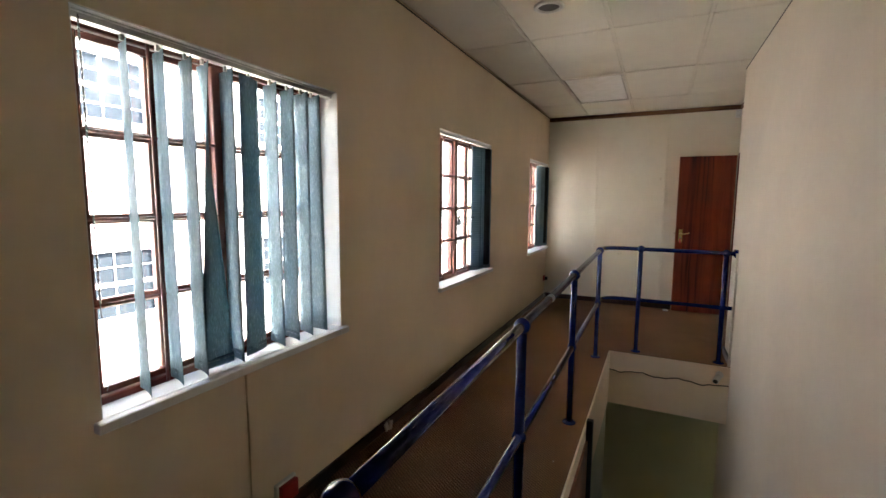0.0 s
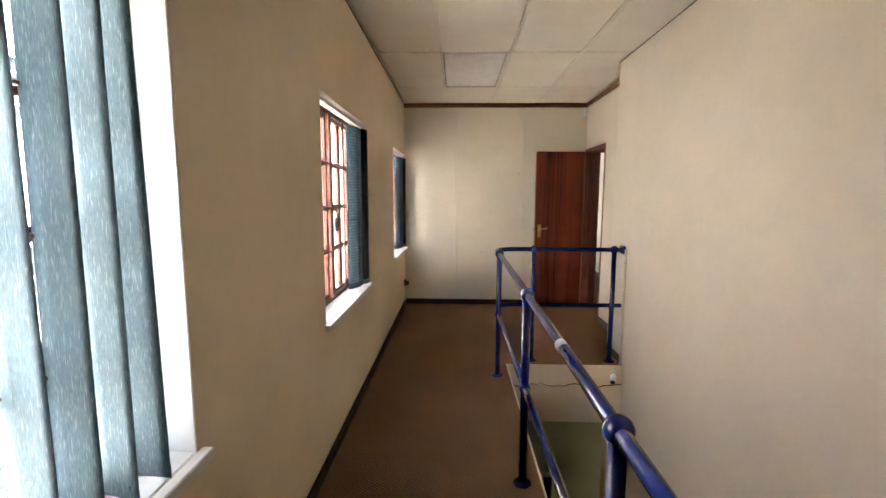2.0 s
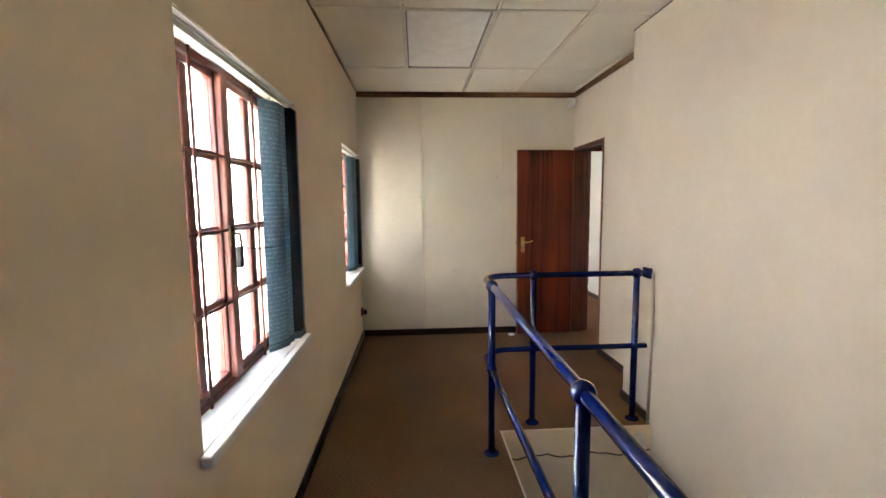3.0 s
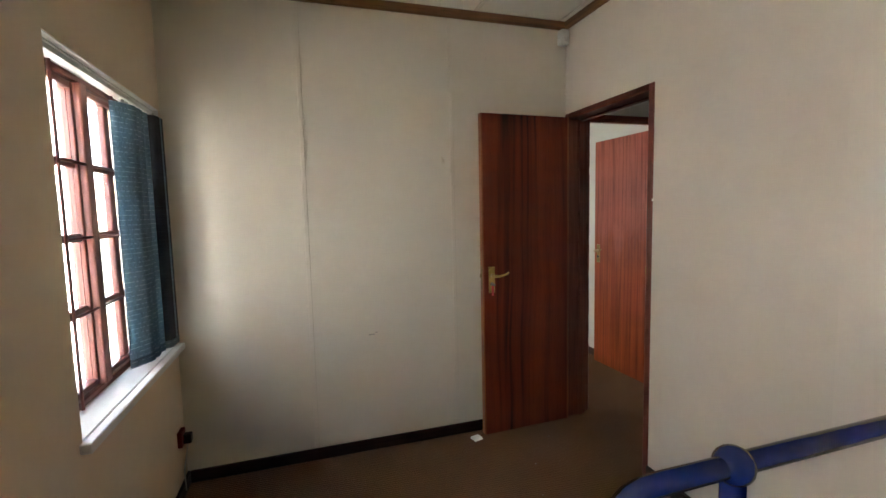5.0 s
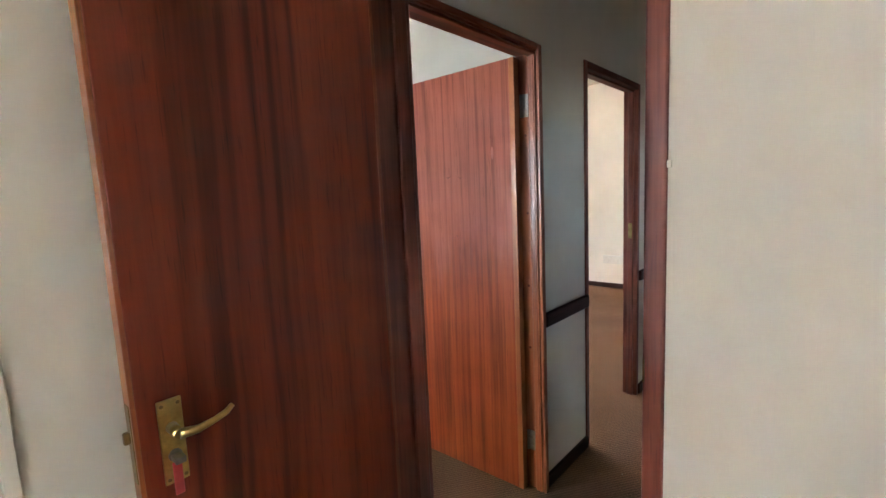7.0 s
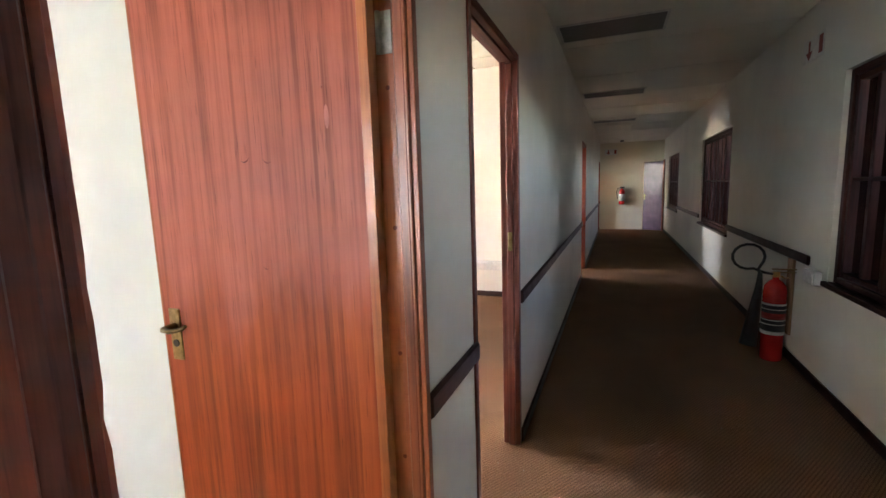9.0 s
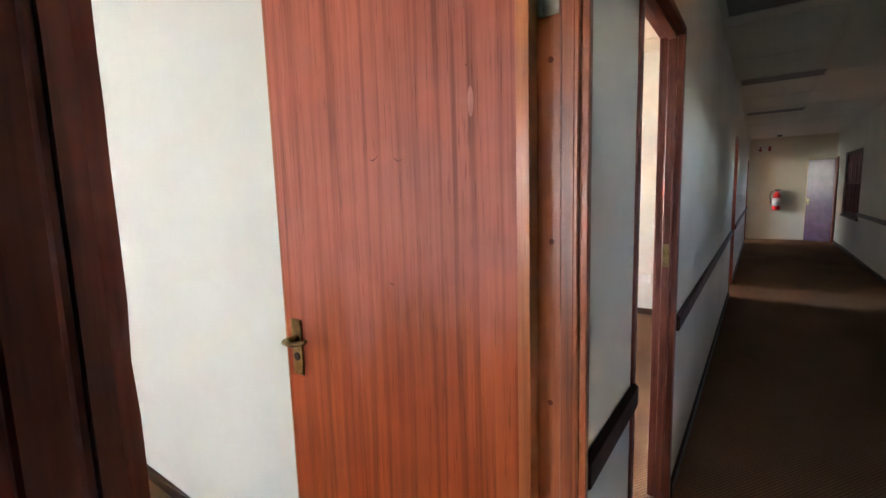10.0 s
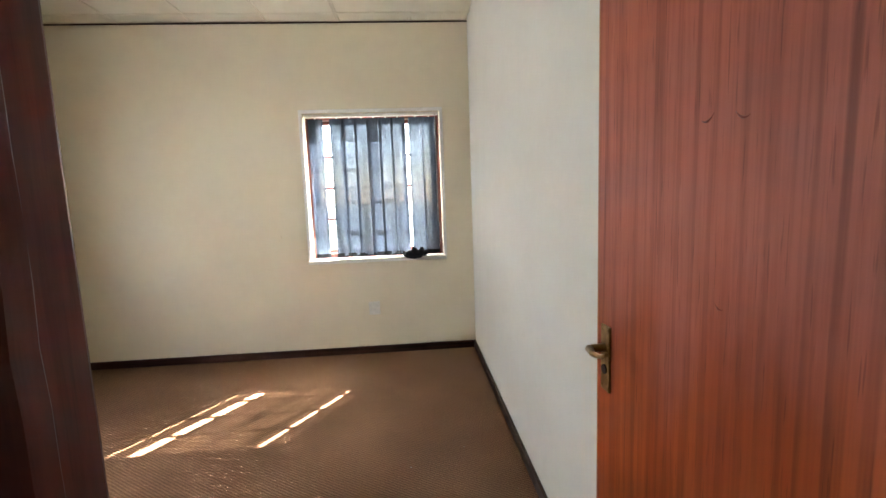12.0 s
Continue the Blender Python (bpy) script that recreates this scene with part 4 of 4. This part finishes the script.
light = thing("ceiling_light", pose(0.844, 5.51, CEIL), "unlit recessed fluorescent fitting with prismatic diffuser", "ceiling light")
part("frame", slab(bmesh.new(), (-0.30, -0.60, -0.004), (0.30, 0.60, 0.03), 2, [(-0.275, 0.275, -0.575, 0.575)]), TBAR, light)
part("housing", boxes((-0.28, 0.28, -0.58, 0.58, 0.022, 0.029)), TROUGH, light)
part("diffuser", boxes((-0.266, 0.266, -0.566, 0.566, 0.004, 0.018), bevel=0.003), DIFFUSER, light, "white prismatic diffuser panel")
down = thing("downlight", pose(0.817, 3.16, CEIL), "round unlit ceiling fitting with a white ring", "ceiling light")
bm = bmesh.new()
ring = [[bm.verts.new((r * math.cos(2 * math.pi * k / 32), r * math.sin(2 * math.pi * k / 32), z)) for k in range(32)] for r, z in ((0.095, 0.004), (0.095, -0.006), (0.068, -0.012), (0.062, 0.03))]
for a, b in zip(ring, ring[1:]):
    for k in range(32):
        bm.faces.new((a[k], a[(k + 1) % 32], b[(k + 1) % 32], b[k])).smooth = True
part("ring", bm, PLASTIC, down)
part("lamp", tube(bmesh.new(), [(0, 0, 0.0), (0, 0, 0.012)], 0.0665, 24), TROUGH, down, "dark lamp opening")

pir = thing("alarm_sensor", pose(2.345, 6.915, 2.57), "small white plastic alarm sensor in the corner", "sensor")
part("body", boxes((-0.03, 0.03, -0.02, 0.04, -0.055, 0.04), bevel=0.012, seg=3), PLASTIC, pir)
part("lens", boxes((-0.018, 0.018, -0.026, -0.018, -0.045, -0.005), bevel=0.003), SIGNWHITE, pir)


def outlet(m, plate, label, w=0.12, h=0.10, dots=True):
    s = thing("wall_socket", m, label, "socket")
    part("box", boxes((-w / 2, w / 2, 0.0, 0.022, -h / 2, h / 2), bevel=0.004, seg=2), plate, s)
    if dots:
        part("switch", boxes((w * 0.18, w * 0.32, 0.022, 0.027, -h * 0.1, h * 0.2), bevel=0.002), plate, s)
        for x, z in ((-0.02, 0.015), (-0.034, -0.012), (-0.006, -0.012)):
            part("pin_hole", tube(bmesh.new(), [(x, 0.0215, z), (x, 0.0228, z)], 0.0045, 10), BLACK, s)
    return s


red = outlet(pose(0, 1.66, 0.125, 0, 0, -90), PLASTIC, "red wall socket in a pale box above the skirting", dots=False)
part("faceplate", boxes((-0.05, 0.05, 0.022, 0.045, -0.042, 0.042), bevel=0.004, seg=2), REDPLASTIC, red, "red socket faceplate")
clip = thing("cable_clip", pose(0.016, 2.51, 0.0, 0, 0, -90), "pair of dirty cream plastic clips hanging on the skirting", "cable clip")
part("bracket", boxes((-0.028, 0.030, 0.0, 0.007, 0.048, 0.068), bevel=0.002), STEEL, clip)
for x, tilt, z in ((-0.022, -14, 0.032), (0.026, 22, 0.040)):
    bm = boxes((-0.017, 0.017, 0.007, 0.021, -0.030, 0.026), bevel=0.005, seg=2)
    bmesh.ops.transform(bm, matrix=pose(x, 0, z, 0, tilt, 0), verts=bm.verts)
    part("tag", bm, PLASTIC, clip)
far_socket = outlet(pose(0, 6.855, 0.31, 0, 0, -90), REDPLASTIC, "dark red socket with a dangling cable", 0.08, 0.08)
part("plug", boxes((-0.02, 0.02, 0.022, 0.06, -0.03, 0.02), bevel=0.004), BLACK, far_socket)
bm = bmesh.new()
tube(bm, [(0.01, 0.04, -0.03), (0.012, 0.03, -0.1), (0.01, 0.016, -0.18), (0.014, 0.018, -0.285)], 0.004, 8)
part("cable", bm, PLASTIC, far_socket)
cond = thing("conduit", pose(2.149, 4.805, 0.0), "thin painted conduit running up the wall from the floor", "conduit")
part("pipe", tube(bmesh.new(), [(0, 0, 0.0), (0, 0, 1.02)], 0.010), CREAMDIM, cond)
tel = thing("conduit", pose(0.006, 1.478, 0.0), "thin cream cable fixed down the wall below the sill", "cable")
part("cable", tube(bmesh.new(), [(0, 0, 0.075), (0, 0.003, 0.35), (0, -0.002, 0.745)], 0.004, 8), CREAM, tel)

# window stay and latch of the middle window
latch = thing("window_latch", pose(-0.098, (WIN[1][0] + WIN[1][1]) / 2 - 0.05, 1.36, 0, 0, -90), "brass casement latch with dark handle on the sash", "latch")
part("plate", boxes((-0.014, 0.014, -0.006, 0.004, -0.03, 0.05), bevel=0.002), DARKBRASS, latch)
bm = bmesh.new()
tube(bm, [(0, 0.004, 0.02), (0.0, 0.03, 0.02), (0.0, 0.035, -0.01), (0.0, 0.036, -0.05)], [0.008, 0.007, 0.006, 0.005], 10)
part("handle", bm, DARKBRASS, latch)
part("lock_body", boxes((-0.028, 0.004, 0.012, 0.034, -0.115, -0.03), bevel=0.004), BLACK, latch)
bm = bmesh.new()
tube(bm, [(-0.012, 0.034, -0.035), (-0.06, 0.075, -0.046), (-0.11, 0.13, -0.044)], 0.0022, 6)
part("wire", bm, BLACK, latch)
cam_thing = thing("security_camera", pose(2.08, 4.778, -0.075), "small white bullet camera on the slab edge", "camera")
part("mount", tube(bmesh.new(), [(0, 0, 0), (0, -0.02, 0)], 0.03, 16), PLASTIC, cam_thing)
part("body", tube(bmesh.new(), [(0.0, -0.02, 0.0), (-0.015, -0.05, -0.008), (-0.04, -0.115, -0.03)], [0.012, 0.026, 0.026], 16), PLASTIC, cam_thing)
part("lens", tube(bmesh.new(), [(-0.04, -0.115, -0.03), (-0.0415, -0.1195, -0.0312)], 0.019, 16), BLACK, cam_thing)
cab = thing("cable", pose(0, 4.773, 0), "brown cable running across the slab edge", "cable")
part("run", tube(bmesh.new(), [(1.155 + 0.05 * k, 0.0, -0.185 - 0.012 * math.sin(k * 0.9) + 0.006 * math.sin(k * 2.3)) for k in range(21)], 0.005, 8), DARKX, cab)

# stairs
stairs = thing("staircase", pose(0, 0, 0), "brown carpeted stairs going down from the landing", "stairs")
for k in range(16):
    z = -0.18 * (k + 1)
    part("step", boxes((1.155, 2.155, 0.86 + 0.24 * k, 0.86 + 0.24 * (k + 1) + 0.02, max(z - 0.36, -2.9), z), bevel=0.004), CARPET, stairs)
bal = thing("stair_screen", pose(0, 0, 0), "reddish timber stair screen with a black post", "balustrade")
part("panel", boxes((1.153, 1.168, 2.0, 3.14, -1.35, -0.10), bevel=0.003), PINKWOOD, bal)
part("post", boxes((1.153, 1.195, 3.14, 3.185, -1.9, 0.035), bevel=0.004), BLACKPAINT, bal)


# ---- corridor things ----
def trough(x0, x1):
    t = thing("ceiling_light", pose((x0 + x1) / 2, 6.545, CEIL), "dark unlit corridor ceiling light panel", "ceiling light", "corridor ceiling lights")
    a, b = (x1 - x0) / 2, 0.40
    part("frame", slab(bmesh.new(), (-a, -b, -0.012), (a, b, -0.002), 2, [(-a + 0.02, a - 0.02, -b + 0.02, b - 0.02)]), TBAR, t)
    part("panel", boxes((-a + 0.02, a - 0.02, -b + 0.02, b - 0.02, -0.008, -0.003)), TROUGH, t)


for a, b in ((6.03, 6.47), (8.83, 9.21), (11.75, 12.1)):
    trough(a, b)


def exit_sign(m, label, w=0.36, h=0.17):
    s = thing("exit_sign", m, label, "sign")
    part("board", boxes((-w / 2, w / 2, 0.0, 0.004, -h / 2, h / 2), bevel=0.001), SIGNWHITE, s)
    part("panel", boxes((-w * 0.45, -w * 0.28, 0.004, 0.0055, -h * 0.36, h * 0.36)), SIGNRED, s)
    bm = bmesh.new()
    box(bm, w * 0.16, w * 0.24, 0.004, 0.0055, -h * 0.1, h * 0.38)
    v = [bm.verts.new((x, y, z)) for y in (0.004, 0.0055) for x, z in ((w * 0.04, -h * 0.08), (w * 0.36, -h * 0.08), (w * 0.20, -h * 0.42))]
    for f in ((0, 1, 2), (3, 5, 4), (0, 3, 4, 1), (1, 4, 5, 2), (2, 5, 3, 0)):
        bm.faces.new([v[i] for i in f])
    part("arrow", bm, SIGNRED, s)


exit_sign(pose(6.47, CORR_S, 2.385), "white wall sign with dull red arrow")
exit_sign(pose(END, 6.66, 2.40, 0, 0, 90), "small white wall sign with arrow")


ext = thing("fire_extinguisher", pose(6.47, 5.29, 0, 0, 0, 90), "red gas fire extinguisher with black horn on the carpet", "fire extinguisher")
part("cylinder", cylinder_profile(bmesh.new(), [(0.07, 0.0), (0.079, 0.012), (0.080, 0.56), (0.072, 0.61), (0.045, 0.645), (0.022, 0.66), (0.022, 0.68)]), REDPAINT, ext)
part("label", cylinder_profile(bmesh.new(), [(0.0806, 0.245), (0.0810, 0.245), (0.0810, 0.47), (0.0806, 0.47)]), LABELDARK, ext, "dark printed label with pale bars")
for z0, z1, mt in ((0.22, 0.247, SIGNWHITE), (0.345, 0.395, REDPLASTIC), (0.458, 0.472, SIGNWHITE), (0.335, 0.342, SIGNWHITE), (0.30, 0.306, SIGNWHITE), (0.422, 0.428, SIGNWHITE)):
    part("label_band", cylinder_profile(bmesh.new(), [(0.0810, z0), (0.0816, z0), (0.0816, z1), (0.0810, z1)]), mt, ext)
part("valve", boxes((-0.022, 0.022, -0.022, 0.022, 0.675, 0.72), bevel=0.004), BRASS, ext, "brass valve")
bm = bmesh.new()
box(bm, -0.15, 0.03, -0.009, 0.009, 0.735, 0.745, 0.002)
box(bm, -0.14, 0.0, -0.008, 0.008, 0.712, 0.72, 0.002)
part("grip", bm, OLDBRASS, ext)
bm = bmesh.new()
loop = [(0.02, 0.0, 0.70), (0.08, 0.01, 0.71)] + [(0.20 + 0.11 * math.cos(a), 0.03, 0.84 + 0.10 * math.sin(a)) for a in [radians(-110 + 24 * k) for k in range(14)]] + [(0.13, 0.03, 0.74), (0.115, 0.03, 0.70)]
tube(bm, loop, 0.011, 10)
part("hose", bm, BLACK, ext)
bm = bmesh.new()
tube(bm, [(0.115, 0.03, 0.71), (0.118, 0.032, 0.60), (0.15, 0.035, 0.30), (0.17, 0.036, 0.12)], [0.016, 0.026, 0.05, 0.062], 16)
part("horn", bm, BLACK, ext, "black discharge horn")
board = thing("mounting_board", pose(6.545, CORR_S, 0), "narrow raw timber backing board on the wall", "board")
part("board", boxes((-0.055, 0.055, 0.0, 0.022, 0.20, 0.815), bevel=0.003), PLYWOOD, board)
part("hook", tube(bmesh.new(), [(0, 0.022, 0.66), (-0.03, 0.06, 0.66), (-0.06, 0.09, 0.68)], 0.006, 8), BRASS, board)

junction = thing("junction_box", pose(6.10, CORR_S, 0.775), "white plastic junction box under the dado rail end", "junction box")
part("box", boxes((-0.09, 0.09, 0.0, 0.05, -0.065, 0.03), bevel=0.005, seg=2), PLASTIC, junction)
part("lid", boxes((-0.08, 0.08, 0.05, 0.056, -0.055, 0.02), bevel=0.002), SIGNWHITE, junction)

ext2 = thing("fire_extinguisher", pose(END - 0.10, 6.32, 0.78), "red fire extinguisher hung on the end wall", "fire extinguisher")
part("cylinder", cylinder_profile(bmesh.new(), [(0.06, 0.0), (0.085, 0.015), (0.085, 0.40), (0.06, 0.46), (0.025, 0.48), (0.025, 0.5)]), REDPAINT, ext2)
part("label", cylinder_profile(bmesh.new(), [(0.0855, 0.12), (0.086, 0.12), (0.086, 0.32), (0.0855, 0.32)]), SIGNWHITE, ext2)
part("grip", boxes((-0.02, 0.02, -0.08, 0.05, 0.5, 0.55), bevel=0.004), BLACK, ext2)
part("hose", tube(bmesh.new(), [(0, 0.03, 0.51), (0, 0.12, 0.5), (0, 0.15, 0.38), (0, 0.11, 0.16)], 0.012, 8), BLACK, ext2)
part("bracket", boxes((0.07, 0.10, -0.02, 0.02, 0.1, 0.45), bevel=0.002), STEEL, ext2)
dome = thing("smoke_detector", pose(16.6, 6.35, CEIL), "small dark ceiling smoke detector", "smoke detector")
part("body", ball(bmesh.new(), (0, 0, -0.012), 0.06, (1, 1, 0.4)), BLACK, dome)

# ---- rooms ----
outlet(pose(2.415, 10.77, 0.43, 0, 0, 180), PLASTIC, "white blank wall plate under the window", 0.11, 0.12, dots=False)
outlet(pose(2.345, 10.77, 0.43, 0, 0, 180), ROOMPAINT, "painted-over wall box beside the socket", 0.06, 0.13, dots=False)
trunk = thing("wall_socket", pose(7.95, 7.95, 0.42, 0, 0, 90), "white power trunking with sockets and loose cables", "socket")
part("trunking", boxes((-0.3, 0.6, 0.0, 0.03, -0.06, 0.06), bevel=0.003), PLASTIC, trunk)
for x in (0.0, 0.18):
    part("socket", boxes((x - 0.06, x + 0.06, 0.03, 0.04, -0.05, 0.05), bevel=0.003), SIGNWHITE, trunk)
rag = thing("cloth", pose(2.82, 10.72, 0.896), "crumpled dark cloth lying on the window sill", "cloth")
bm = bmesh.new()
bmesh.ops.create_icosphere(bm, subdivisions=3, radius=0.09)
for v in bm.verts:
    n = noise.noise(v.co * 22) * 0.04
    v.co = Vector((v.co.x * 1.2, v.co.y * 0.35, max(0, v.co.z * 0.5 + n + 0.02))) + v.normal * n
for f in bm.faces:
    f.smooth = True
part("fold", bm, DARKCLOTHSHADE, rag)


# ---- outside ----
setting("ground", boxes((-400, 400, -400, 400, LOWER - 0.6, LOWER - 0.16)), FIELD, "dry open ground around the building", "ground")
setting("pavement", boxes((-7.0, -0.26, -8, 24, LOWER - 0.16, LOWER - 0.1)), PAVING, "pale concrete courtyard between the buildings", "pavement")


def facade_window(parent, y, z, w, h, cols, rows):
    x = -7.0
    win = part("window", boxes((x + 0.01, x + 0.045, y - w / 2, y + w / 2, z - h / 2, z + h / 2)), DARKGLASS, parent, "grey-blue glass with white bars")
    f = bmesh.new()
    for yy in (y - w / 2, y + w / 2):
        box(f, x + 0.0, x + 0.09, yy - 0.03, yy + 0.03, z - h / 2 - 0.03, z + h / 2 + 0.03)
    for k in range(1, cols):
        yy = y - w / 2 + w * k / cols
        box(f, x + 0.03, x + 0.056, yy - 0.011, yy + 0.011, z - h / 2, z + h / 2)
    for zz in (z - h / 2, z + h / 2):
        box(f, x + 0.001, x + 0.088, y - w / 2 + 0.03, y + w / 2 - 0.03, zz - 0.03, zz + 0.03)
    for k in range(1, rows):
        zz = z - h / 2 + h * k / rows
        box(f, x + 0.031, x + 0.055, y - w / 2, y + w / 2, zz - (0.035 if k == rows // 2 else 0.010), zz + (0.035 if k == rows // 2 else 0.010))
    part("window_frame", f, WHITE, win)
    part("sill", boxes((x, x + 0.12, y - w / 2 - 0.08, y + w / 2 + 0.08, z - h / 2 - 0.09, z - h / 2 - 0.03), bevel=0.004), FACADE, win)


house = thing("neighbouring_building", pose(0, 0, 0), "sunlit white rendered building across the courtyard", "building")
part("wall", boxes((-12, -7.0, -8, 24, LOWER - 0.16, 7.5)), FACADE, house)
part("roof", boxes((-12.3, -6.7, -8.3, 24.3, 7.5, 7.75), bevel=0.02), PAVING, house)
for z in (3.3, -0.03, -3.2):
    for y in (-3.1, 0.8, 4.7, 8.6, 12.5, 16.4, 20.3):
        facade_window(house, y - 0.26, z, 1.7, 1.1 if z > 1 else 1.2, 5, 4)

# paper wedge under the landing door
wedge = thing("paper_wedge", pose(1.665, 6.86, 0.0, 0, 0, 15), "folded white paper wedge under the open door", "wedge")
part("fold", boxes((-0.03, 0.03, -0.035, 0.02, 0.0, 0.006), (-0.025, 0.03, -0.03, 0.02, 0.006, 0.011), bevel=0.001), WHITE, wedge)
